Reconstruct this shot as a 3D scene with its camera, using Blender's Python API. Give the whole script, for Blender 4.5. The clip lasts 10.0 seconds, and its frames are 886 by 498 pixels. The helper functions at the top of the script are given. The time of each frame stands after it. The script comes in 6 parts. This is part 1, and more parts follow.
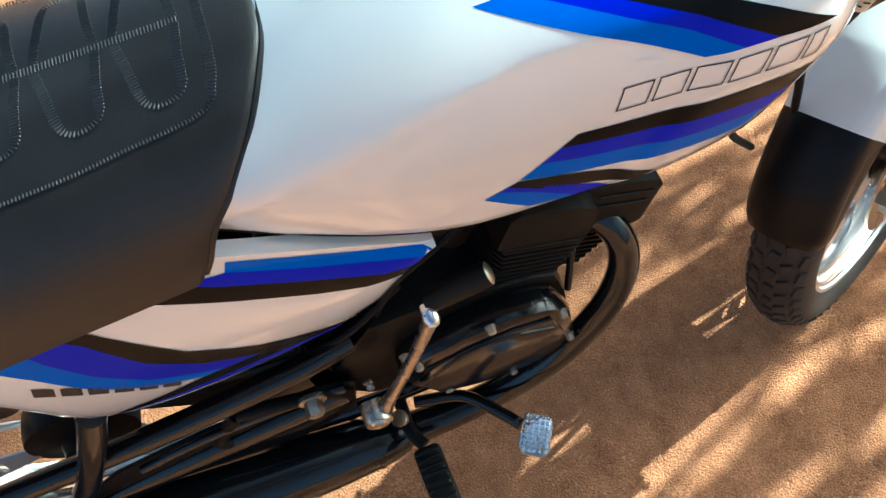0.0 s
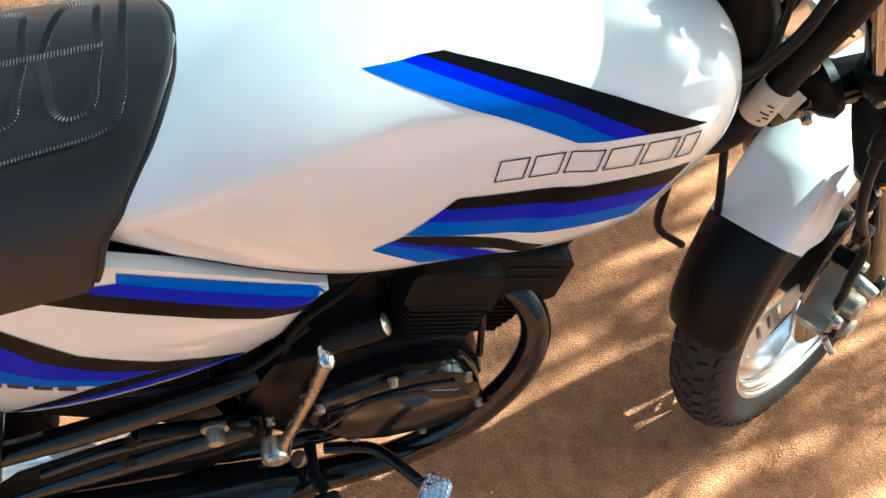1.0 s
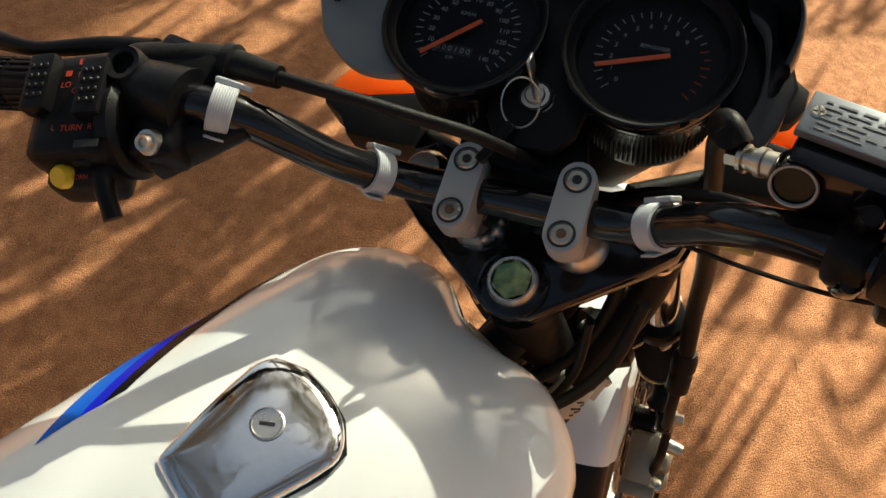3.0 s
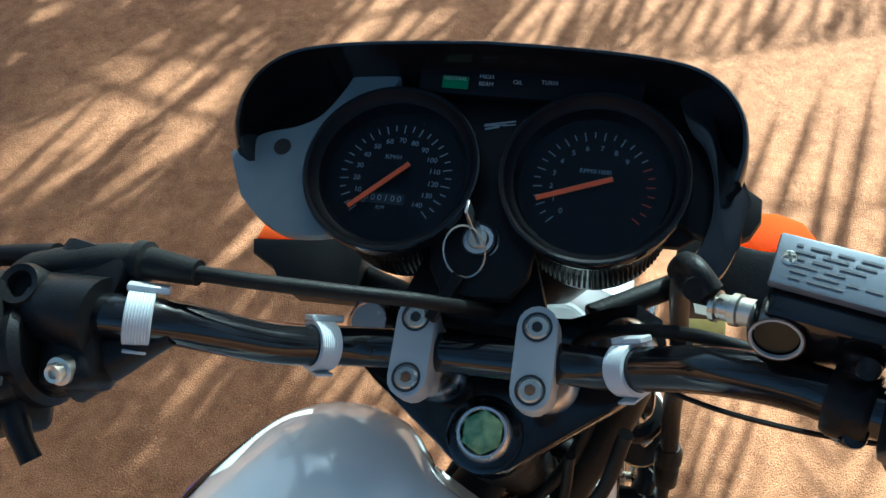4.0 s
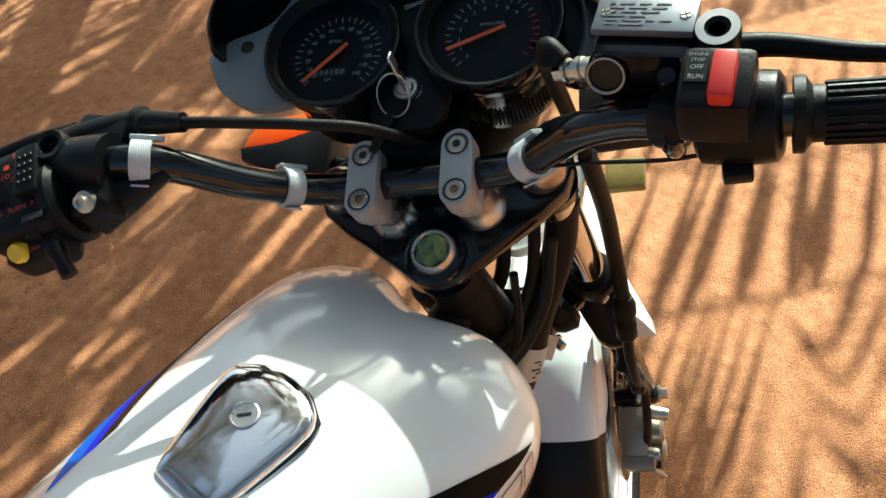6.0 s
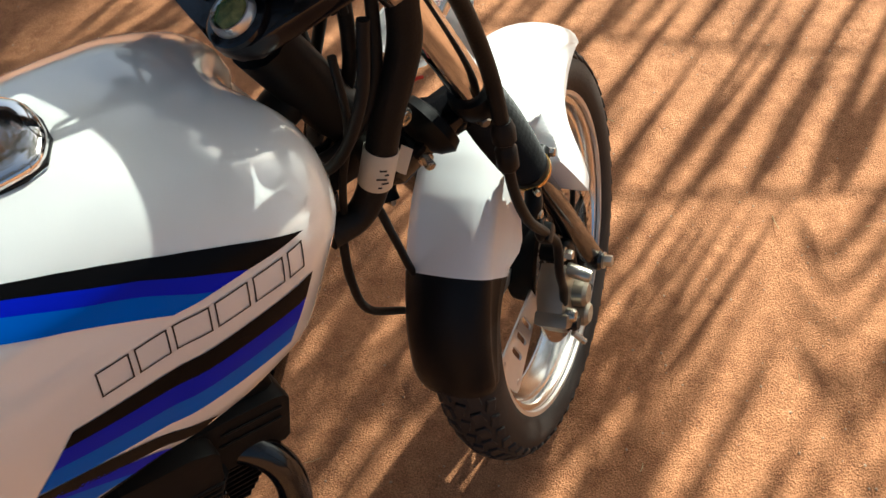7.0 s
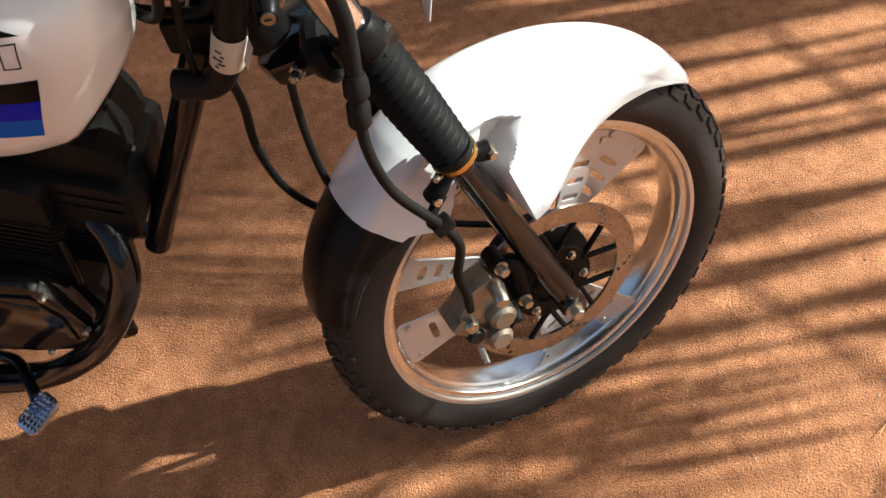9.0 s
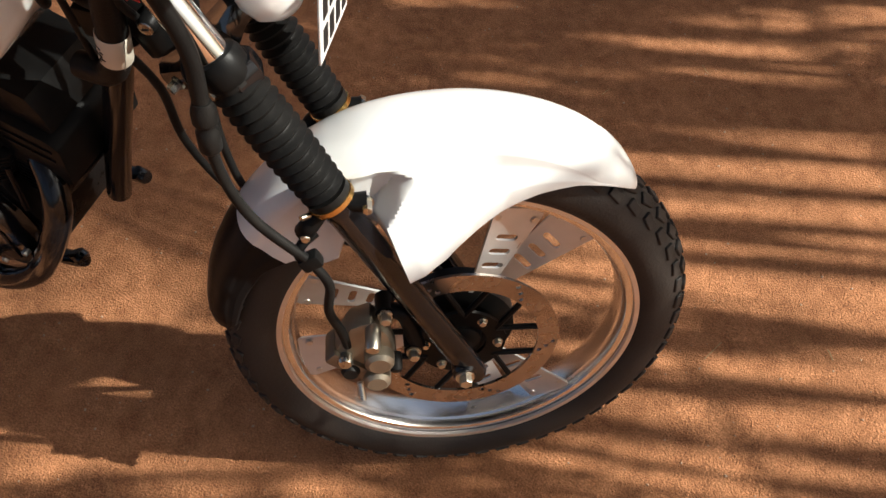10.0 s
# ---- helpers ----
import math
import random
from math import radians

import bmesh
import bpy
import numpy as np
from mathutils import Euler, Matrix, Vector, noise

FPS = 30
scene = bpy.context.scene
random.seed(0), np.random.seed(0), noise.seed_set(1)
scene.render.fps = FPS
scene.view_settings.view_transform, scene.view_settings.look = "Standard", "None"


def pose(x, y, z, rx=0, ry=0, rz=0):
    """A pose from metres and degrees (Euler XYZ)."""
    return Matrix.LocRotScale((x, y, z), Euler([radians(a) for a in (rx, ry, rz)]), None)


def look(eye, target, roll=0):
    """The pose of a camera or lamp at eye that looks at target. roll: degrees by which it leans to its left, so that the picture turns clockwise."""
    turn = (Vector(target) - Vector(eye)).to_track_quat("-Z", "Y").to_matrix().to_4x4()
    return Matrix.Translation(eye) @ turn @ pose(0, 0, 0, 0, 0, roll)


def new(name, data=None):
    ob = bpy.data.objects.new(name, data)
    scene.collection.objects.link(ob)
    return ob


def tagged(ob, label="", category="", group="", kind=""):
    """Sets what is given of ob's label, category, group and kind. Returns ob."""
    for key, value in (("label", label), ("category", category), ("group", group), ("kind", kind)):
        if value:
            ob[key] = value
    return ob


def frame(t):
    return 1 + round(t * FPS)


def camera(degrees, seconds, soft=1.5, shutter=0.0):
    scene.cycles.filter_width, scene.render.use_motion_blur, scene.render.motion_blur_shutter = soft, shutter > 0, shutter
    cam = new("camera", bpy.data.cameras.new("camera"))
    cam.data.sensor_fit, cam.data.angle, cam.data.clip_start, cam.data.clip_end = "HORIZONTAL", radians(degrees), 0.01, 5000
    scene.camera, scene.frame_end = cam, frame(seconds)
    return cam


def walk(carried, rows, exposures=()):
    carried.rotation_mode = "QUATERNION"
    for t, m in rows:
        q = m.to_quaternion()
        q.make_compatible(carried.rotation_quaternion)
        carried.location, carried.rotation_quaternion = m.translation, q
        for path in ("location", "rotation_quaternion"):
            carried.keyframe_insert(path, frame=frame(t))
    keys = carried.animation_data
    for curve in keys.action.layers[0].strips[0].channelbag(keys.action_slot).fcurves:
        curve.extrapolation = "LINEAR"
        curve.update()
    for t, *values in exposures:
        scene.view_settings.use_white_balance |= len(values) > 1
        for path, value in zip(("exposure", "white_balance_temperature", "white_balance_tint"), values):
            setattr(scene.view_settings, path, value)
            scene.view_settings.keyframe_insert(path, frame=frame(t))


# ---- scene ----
# ---------------------------------------------------------------- camera and walk
cam = camera(56.65, 10.0)
ROWS = [
    (0, (-0.4522, -0.4835, 1.3801), (-0.3424, 0.0029, 0.5133), -7.03),
    (0.5, (-0.4055, -0.5403, 1.3791), (-0.3231, -0.0203, 0.5289), -3.16),
    (1, (-0.3574, -0.5465, 1.4004), (-0.2379, 0.0130, 0.5802), 0.20),
    (1.5, (-0.3605, -0.4553, 1.4316), (-0.1023, 0.0907, 0.6346), 2.08),
    (2, (-0.3763, -0.3657, 1.4563), (-0.0081, 0.1267, 0.6676), 4.15),
    (2.5, (-0.3475, -0.3224, 1.4706), (0.0692, 0.1373, 0.6864), 6.37),
    (3, (-0.2911, -0.2345, 1.4853), (0.1460, 0.2263, 0.7129), 6.39),
    (3.2, (-0.2603, -0.1983, 1.4909), (0.1862, 0.2647, 0.7253), 5.60),
    (4.3, (-0.2338, -0.1674, 1.5046), (0.3087, 0.2659, 0.7849), 0.43),
    (4.5, (-0.2645, -0.1712, 1.5033), (0.3018, 0.2550, 0.7978), -0.37),
    (5, (-0.3367, -0.1902, 1.5055), (0.2542, 0.2294, 0.8164), -0.99),
    (5.5, (-0.3722, -0.2319, 1.5027), (0.2034, 0.2185, 0.8202), -3.80),
    (6, (-0.3431, -0.3520, 1.4798), (0.1732, 0.1536, 0.7886), -7.58),
    (6.2, (-0.3197, -0.4262, 1.4595), (0.1640, 0.0998, 0.7600), -9.10),
    (7.3, (-0.1345, -0.5379, 1.3606), (0.1508, -0.0086, 0.5616), -7.40),
    (7.5, (-0.0895, -0.5535, 1.3610), (0.1340, 0.0000, 0.5587), -8.71),
    (8, (0.0380, -0.5987, 1.3552), (0.1057, 0.0024, 0.5589), -10.39),
    (8.5, (0.2015, -0.6843, 1.3564), (0.1777, -0.0869, 0.5548), -7.71),
    (9, (0.3340, -0.6467, 1.3330), (0.2685, -0.0636, 0.5233), -4.88),
    (9.5, (0.4988, -0.5548, 1.3453), (0.3653, -0.0010, 0.5234), -2.93),
    (10, (0.6464, -0.4916, 1.3629), (0.3951, 0.0232, 0.5432), -3.88),
]
EXPOSURES = [(0, 2.25, 5000, -17), (1.0, 2.38, 5050, -18), (2.0, 1.42, 5900, -11), (3.0, 1.3, 6800, -5), (4.5, 2.12, 3850, -25), (5.0, 2.12, 4080, -24), (5.5, 1.95, 4850, -18), (6.2, 1.65, 5950, -10), (7.5, 1.32, 5850, -4), (8.5, 1.37, 5650, -2), (9.5, 1.10, 6150, 4), (10, 0.88, 6250, 5)]

walk(cam, [(t, look(e, g, r)) for t, e, g, r in ROWS], EXPOSURES)


# ---------------------------------------------------------------- light
SUN_TO = Vector((0.76, 0.25, 0.60)).normalized()
world = bpy.data.worlds.new("sky")
scene.world = world
world.use_nodes = True
_n = world.node_tree.nodes
_sky = _n.new("ShaderNodeTexSky")
_sky.sky_type, _sky.sun_disc = "NISHITA", False
_sky.air_density, _sky.dust_density, _sky.ozone_density = 0.6, 6.0, 0.0
_sky.sun_elevation = math.asin(SUN_TO.z)
_sky.sun_rotation = math.atan2(SUN_TO.x, SUN_TO.y)
_n["Background"].inputs["Strength"].default_value = 0.072
world.node_tree.links.new(_sky.outputs[0], _n["Background"].inputs["Color"])
sun = new("sun", bpy.data.lights.new("sun", "SUN"))
sun.data.energy, sun.data.angle, sun.data.color = 5.0, radians(0.53), (1.0, 0.93, 0.83)
sun.matrix_world = look(SUN_TO * 30, (0, 0, 0))


# ---------------------------------------------------------------- materials
def material(name, base, rough=0.5, metal=0.0, coat=0.0, vary=0.08, scale=40.0, bump=0.0, bump_scale=200.0, second=None, spec=0.5,
             rough_vary=0.1):
    m = bpy.data.materials.new(name)
    m.use_nodes = True
    t = m.node_tree
    b = t.nodes["Principled BSDF"]
    b.inputs["Metallic"].default_value = metal
    b.inputs["Coat Weight"].default_value = coat
    b.inputs["Coat Roughness"].default_value = 0.03
    b.inputs["Specular IOR Level"].default_value = spec
    co = t.nodes.new("ShaderNodeTexCoord")
    n1 = t.nodes.new("ShaderNodeTexNoise")
    n1.inputs["Scale"].default_value, n1.inputs["Detail"].default_value = scale, 6.0
    n2 = t.nodes.new("ShaderNodeTexNoise")
    n2.inputs["Scale"].default_value, n2.inputs["Detail"].default_value = scale * 0.13, 3.0
    t.links.new(co.outputs["Object"], n1.inputs["Vector"])
    t.links.new(co.outputs["Object"], n2.inputs["Vector"])
    add = t.nodes.new("ShaderNodeMath")
    add.operation = "ADD"
    t.links.new(n1.outputs["Fac"], add.inputs[0])
    t.links.new(n2.outputs["Fac"], add.inputs[1])
    ramp = t.nodes.new("ShaderNodeMapRange")
    ramp.inputs["From Min"].default_value, ramp.inputs["From Max"].default_value = 0.7, 1.3
    t.links.new(add.outputs[0], ramp.inputs["Value"])
    mix = t.nodes.new("ShaderNodeMix")
    mix.data_type = "RGBA"
    lo = [c * (1 - vary) for c in base]
    hi = second or [min(1, c * (1 + vary)) for c in base]
    mix.inputs["A"].default_value, mix.inputs["B"].default_value = (*lo, 1), (*hi, 1)
    t.links.new(ramp.outputs[0], mix.inputs["Factor"])
    t.links.new(mix.outputs["Result"], b.inputs["Base Color"])
    rr = t.nodes.new("ShaderNodeMapRange")
    rr.inputs["From Min"].default_value, rr.inputs["From Max"].default_value = 0.7, 1.3
    rr.inputs["To Min"].default_value = max(0.0, rough * (1 - rough_vary))
    rr.inputs["To Max"].default_value = min(1.0, rough * (1 + rough_vary))
    t.links.new(add.outputs[0], rr.inputs["Value"])
    t.links.new(rr.outputs[0], b.inputs["Roughness"])
    if bump:
        n3 = t.nodes.new("ShaderNodeTexNoise")
        n3.inputs["Scale"].default_value, n3.inputs["Detail"].default_value = bump_scale, 4.0
        t.links.new(co.outputs["Object"], n3.inputs["Vector"])
        bp = t.nodes.new("ShaderNodeBump")
        bp.inputs["Strength"].default_value, bp.inputs["Distance"].default_value = bump, 0.002
        t.links.new(n3.outputs["Fac"], bp.inputs["Height"])
        t.links.new(bp.outputs[0], b.inputs["Normal"])
    return m


WHITE = material("white_paint", (0.79, 0.80, 0.78), 0.18, coat=1.0, vary=0.015, scale=12, rough_vary=0.2)
FENDER_WHITE = material("white_plastic", (0.80, 0.81, 0.80), 0.30, coat=0.3, vary=0.02, scale=14)
BLUE_L = material("light_blue_film", (0.002, 0.115, 0.60), 0.34, coat=0.0, spec=0.08, vary=0.04)
BLUE_D = material("deep_blue_film", (0.004, 0.012, 0.52), 0.34, coat=0.0, spec=0.08, vary=0.05)
BLACK_F = material("black_film", (0.0045, 0.0045, 0.005), 0.25, spec=0.07, vary=0.1)
BLACK_GLOSS = material("black_enamel", (0.006, 0.006, 0.007), 0.14, coat=0.22, spec=0.36, vary=0.2, rough_vary=0.4)
BLACK_MATT = material("black_paint", (0.007, 0.007, 0.007), 0.42, spec=0.11, vary=0.25, rough_vary=0.3, bump=0.08, bump_scale=300)
BLACK_PLASTIC = material("black_plastic", (0.0070, 0.0068, 0.0072), 0.34, spec=0.15, vary=0.15, bump=0.15, bump_scale=700)
SOOT = material("engine_black", (0.0055, 0.0052, 0.0050), 0.36, spec=0.16, vary=0.35, rough_vary=0.4, bump=0.2, bump_scale=250, second=(0.007, 0.006, 0.006))
RUBBER = material("rubber", (0.008, 0.008, 0.008), 0.5, spec=0.16, vary=0.3, bump=0.2, bump_scale=400, second=(0.013, 0.012, 0.011))
TYRE = material("tyre_rubber", (0.015, 0.0135, 0.0125), 0.7, vary=0.3, scale=25, bump=0.3, bump_scale=260, second=(0.034, 0.025, 0.019))
VINYL = material("seat_vinyl", (0.013, 0.0125, 0.0125), 0.40, spec=0.42, vary=0.12, bump=0.16, bump_scale=900, rough_vary=0.15)
CHROME = material("chrome", (0.82, 0.82, 0.82), 0.06, metal=1.0, vary=0.03, rough_vary=0.6, scale=60)
BRASS = material("brass_ring", (0.72, 0.46, 0.16), 0.28, metal=1.0, vary=0.1)
CAP_CHROME = material("cap_chrome", (0.80, 0.80, 0.80), 0.07, metal=1.0, vary=0.04, rough_vary=0.8, scale=80, bump=0.07, bump_scale=70)
SATIN = material("satin_alloy", (0.62, 0.61, 0.59), 0.30, metal=1.0, vary=0.06, rough_vary=0.3)
RIM_ALLOY = material("rim_alloy", (0.80, 0.78, 0.75), 0.22, metal=1.0, vary=0.04, rough_vary=0.1)
LIP_ALLOY = material("lip_alloy", (0.78, 0.74, 0.70), 0.42, metal=0.85, vary=0.05, rough_vary=0.1)
SPOKE_ALLOY = material("spoke_alloy", (0.66, 0.65, 0.63), 0.42, metal=0.65, vary=0.08)
STEEL = material("zinc_steel", (0.52, 0.49, 0.42), 0.32, metal=1.0, vary=0.15, rough_vary=0.4)
DISC = material("disc_steel", (0.40, 0.36, 0.33), 0.26, metal=1.0, vary=0.12, rough_vary=0.3)
CALIPER = material("caliper_gold", (0.29, 0.25, 0.19), 0.42, metal=0.75, vary=0.12, bump=0.2, bump_scale=350)
# dial wing plastic with sky light put into its grey
SKYLIT_PLASTIC = material("skylit_plastic", (0.17, 0.19, 0.20), 0.4, vary=0.06, bump=0.1, bump_scale=600)
LEAD_GREY = material("grey_clamp", (0.36, 0.37, 0.37), 0.5, metal=0.25, vary=0.05)
TIE = material("nylon_tie", (0.48, 0.50, 0.51), 0.4, vary=0.04)
ORANGE = material("amber_lens", (0.95, 0.24, 0.03), 0.22, vary=0.05)
RED = material("red_plastic", (0.55, 0.02, 0.015), 0.4, vary=0.06)
YELLOW = material("yellow_plastic", (0.80, 0.52, 0.02), 0.4, vary=0.04)
PAPER = material("paper_tag", (0.62, 0.58, 0.48), 0.7, vary=0.08)
# black of print, also laid flat as the shade inside slots and recesses
INK_AND_RECESS = material("black_ink_and_recess", (0.01, 0.01, 0.01), 0.5)
PRINT = material("white_print", (0.75, 0.75, 0.75), 0.5)
RED_PRINT = material("red_print", (0.6, 0.05, 0.02), 0.5)
NEEDLE = material("orange_needle", (0.95, 0.12, 0.02), 0.45)
DIAL_PRINT = material("dial_print", (0.34, 0.35, 0.36), 0.5)
DIAL = material("dial_face", (0.004, 0.004, 0.006), 0.5, spec=0.15, vary=0.05)


def let_light_through(m, colour, share):
    """Mixes a translucent lobe into a material, as a moulded lens has."""
    t = m.node_tree
    tr = t.nodes.new("ShaderNodeBsdfTranslucent")
    tr.inputs["Color"].default_value = (*colour, 1)
    mix = t.nodes.new("ShaderNodeMixShader")
    mix.inputs["Fac"].default_value = share
    t.links.new(t.nodes["Principled BSDF"].outputs[0], mix.inputs[1])
    t.links.new(tr.outputs[0], mix.inputs[2])
    t.links.new(mix.outputs[0], t.nodes["Material Output"].inputs["Surface"])


let_light_through(ORANGE, (1.0, 0.30, 0.03), 0.5)


def glass(name, tint=(0.9, 0.95, 1.0), rough=0.02):
    m = bpy.data.materials.new(name)
    m.use_nodes = True
    b = m.node_tree.nodes["Principled BSDF"]
    b.inputs["Base Color"].default_value = (*tint, 1)
    b.inputs["Roughness"].default_value = rough
    b.inputs["Transmission Weight"].default_value = 1.0
    b.inputs["IOR"].default_value = 1.08
    return m


LENS = glass("clear_lens")


def ground_material():
    m = bpy.data.materials.new("laterite_soil")
    m.use_nodes = True
    t = m.node_tree
    b = t.nodes["Principled BSDF"]
    b.inputs["Roughness"].default_value = 0.9
    b.inputs["Specular IOR Level"].default_value = 0.2
    co = t.nodes.new("ShaderNodeTexCoord")

    def noise_node(scale, detail):
        n = t.nodes.new("ShaderNodeTexNoise")
        n.inputs["Scale"].default_value, n.inputs["Detail"].default_value = scale, detail
        t.links.new(co.outputs["Object"], n.inputs["Vector"])
        return n
    big, mid, fine, grit = noise_node(3.0, 4), noise_node(28.0, 6), noise_node(300.0, 8), noise_node(850.0, 4)
    r1 = t.nodes.new("ShaderNodeValToRGB")
    r1.color_ramp.elements[0].position, r1.color_ramp.elements[0].color = 0.3, (0.29, 0.122, 0.054, 1)
    r1.color_ramp.elements[1].position, r1.color_ramp.elements[1].color = 0.7, (0.44, 0.196, 0.090, 1)
    t.links.new(mid.outputs["Fac"], r1.inputs["Fac"])
    spread = t.nodes.new("ShaderNodeMapRange")
    spread.inputs["From Min"].default_value, spread.inputs["From Max"].default_value = 0.33, 0.67
    spread.inputs["To Min"].default_value, spread.inputs["To Max"].default_value = 0.18, 0.80
    t.links.new(grit.outputs["Fac"], spread.inputs["Value"])
    mx = t.nodes.new("ShaderNodeMix")
    mx.data_type, mx.blend_type = "RGBA", "OVERLAY"
    mx.inputs["Factor"].default_value = 0.8
    t.links.new(r1.outputs[0], mx.inputs["A"])
    t.links.new(fine.outputs["Fac"], mx.inputs["B"])
    mg = t.nodes.new("ShaderNodeMix")
    mg.data_type, mg.blend_type = "RGBA", "OVERLAY"
    mg.inputs["Factor"].default_value = 0.6
    t.links.new(mx.outputs["Result"], mg.inputs["A"])
    t.links.new(spread.outputs[0], mg.inputs["B"])
    m2 = t.nodes.new("ShaderNodeMix")
    m2.data_type, m2.blend_type = "RGBA", "OVERLAY"
    m2.inputs["Factor"].default_value = 0.35
    t.links.new(mg.outputs["Result"], m2.inputs["A"])
    t.links.new(big.outputs["Fac"], m2.inputs["B"])
    t.links.new(m2.outputs["Result"], b.inputs["Base Color"])
    v = t.nodes.new("ShaderNodeTexVoronoi")
    v.inputs["Scale"].default_value = 330.0
    t.links.new(co.outputs["Object"], v.inputs["Vector"])
    ad = t.nodes.new("ShaderNodeMath")
    ad.operation = "MULTIPLY_ADD"
    ad.inputs[1].default_value = -0.35
    t.links.new(v.outputs["Distance"], ad.inputs[0])
    t.links.new(fine.outputs["Fac"], ad.inputs[2])
    a2 = t.nodes.new("ShaderNodeMath")
    a2.operation = "MULTIPLY_ADD"
    a2.inputs[1].default_value = 1.25
    t.links.new(mid.outputs["Fac"], a2.inputs[0])
    t.links.new(ad.outputs[0], a2.inputs[2])
    bp = t.nodes.new("ShaderNodeBump")
    bp.inputs["Strength"].default_value, bp.inputs["Distance"].default_value = 0.9, 0.005
    t.links.new(a2.outputs[0], bp.inputs["Height"])
    t.links.new(bp.outputs[0], b.inputs["Normal"])
    return m


SOIL = ground_material()


# ---------------------------------------------------------------- mesh tools
def shade(me, angle=40):
    for p in me.polygons:
        p.use_smooth = True
    me.set_sharp_from_angle(angle=radians(angle))


def part(name, bm, mat, parent, label="", M=None, angle=40):
    me = bpy.data.meshes.new(name)
    bmesh.ops.recalc_face_normals(bm, faces=bm.faces)
    bm.to_mesh(me)
    bm.free()
    me.materials.append(mat)
    shade(me, angle)
    ob = new(name, me)
    ob.parent = parent
    if M is not None:
        ob.matrix_local = M
    if label:
        ob["label"] = label
    return ob


def box(size, bevel=0.002, segs=2, M=None):
    bm = bmesh.new()
    bmesh.ops.create_cube(bm, size=1.0)
    bmesh.ops.scale(bm, vec=size, verts=bm.verts)
    if bevel:
        bmesh.ops.bevel(bm, geom=bm.edges[:], offset=bevel, segments=segs, affect="EDGES", profile=0.6)
    if M is not None:
        bm.transform(M)
    return bm


def lathe(profile, n=32, M=None, close=False):
    """profile: (radius, height) pairs, turned about z."""
    bm = bmesh.new()
    rings = []
    for r, z in profile:
        if r < 1e-6:
            rings.append([bm.verts.new((0, 0, z))])
        else:
            rings.append([bm.verts.new((r * math.cos(2 * math.pi * i / n), r * math.sin(2 * math.pi * i / n), z)) for i in range(n)])
    pairs = list(zip(rings, rings[1:]))
    if close:
        pairs.append((rings[-1], rings[0]))
    for a, b in pairs:
        for i in range(n):
            j = (i + 1) % n
            if len(a) == 1 and len(b) == 1:
                continue
            if len(a) == 1:
                bm.faces.new((a[0], b[i], b[j]))
            elif len(b) == 1:
                bm.faces.new((a[i], a[j], b[0]))
            else:
                bm.faces.new((a[i], a[j], b[j], b[i]))
    if M is not None:
        bm.transform(M)
    return bm


def smooth_path(pts, per=6):
    pts = [Vector(p) for p in pts]
    q = [pts[0] * 2 - pts[1]] + pts + [pts[-1] * 2 - pts[-2]]
    out = []
    for i in range(1, len(q) - 2):
        a, b, c, d = q[i - 1:i + 3]
        for k in range(per):
            s = k / per
            out.append(0.5 * (2 * b + (c - a) * s + (2 * a - 5 * b + 4 * c - d) * s * s + (3 * b - a - 3 * c + d) * s ** 3))
    out.append(pts[-1])
    return out


def tube(pts, r, n=14, per=6, caps=True, M=None):
    """Swept round tube along a smooth path; r: a radius, or one for each given point."""
    path = smooth_path(pts, per) if per > 1 else [Vector(p) for p in pts]
    rs = r if isinstance(r, (list, tuple)) else [r] * len(pts)
    bm = bmesh.new()
    rings = []
    up = None
    for i, p in enumerate(path):
        d = (path[min(i + 1, len(path) - 1)] - path[max(i - 1, 0)]).normalized()
        if up is None:
            up = d.orthogonal().normalized()
        up = (up - d * up.dot(d)).normalized()
        s = d.cross(up)
        k = i / max(1, per) if per > 1 else i
        a = min(int(k), len(rs) - 1)
        b = min(a + 1, len(rs) - 1)
        rad = rs[a] + (rs[b] - rs[a]) * (k - a)
        rings.append([bm.verts.new(p + (up * math.cos(2 * math.pi * j / n) + s * math.sin(2 * math.pi * j / n)) * rad) for j in range(n)])
    for a, b in zip(rings, rings[1:]):
        for j in range(n):
            bm.faces.new((a[j], a[(j + 1) % n], b[(j + 1) % n], b[j]))
    if caps:
        bm.faces.new(rings[0][::-1])
        bm.faces.new(rings[-1])
    if M is not None:
        bm.transform(M)
    return bm


def loft(rings, closed=True, caps=True):
    bm = bmesh.new()
    vs = [[bm.verts.new(p) for p in r] for r in rings]
    for a, b in zip(vs, vs[1:]):
        n = len(a)
        for j in range(n if closed else n - 1):
            bm.faces.new((a[j], a[(j + 1) % n], b[(j + 1) % n], b[j]))
    if caps and closed:
        bm.faces.new(vs[0][::-1])
        bm.faces.new(vs[-1])
    return bm


def plate(outline, thick, bevel=0.0015, M=None):
    """A flat plate in x, y with the given outline, from z = 0 to z = thick."""
    bm = bmesh.new()
    f = bm.faces.new([bm.verts.new((x, y, 0)) for x, y in outline])
    r = bmesh.ops.extrude_face_region(bm, geom=[f])
    bmesh.ops.translate(bm, vec=(0, 0, thick), verts=[g for g in r["geom"] if isinstance(g, bmesh.types.BMVert)])
    if bevel:
        es = [e for e in bm.edges if abs(e.verts[0].co.z - e.verts[1].co.z) < 1e-6]
        bmesh.ops.bevel(bm, geom=es, offset=bevel, segments=2, affect="EDGES", profile=0.6)
    if M is not None:
        bm.transform(M)
    return bm


def join(*bms):
    out = bmesh.new()
    for b in bms:
        me = bpy.data.meshes.new("tmp")
        b.to_mesh(me)
        b.free()
        out.from_mesh(me)
        bpy.data.meshes.remove(me)
    return out


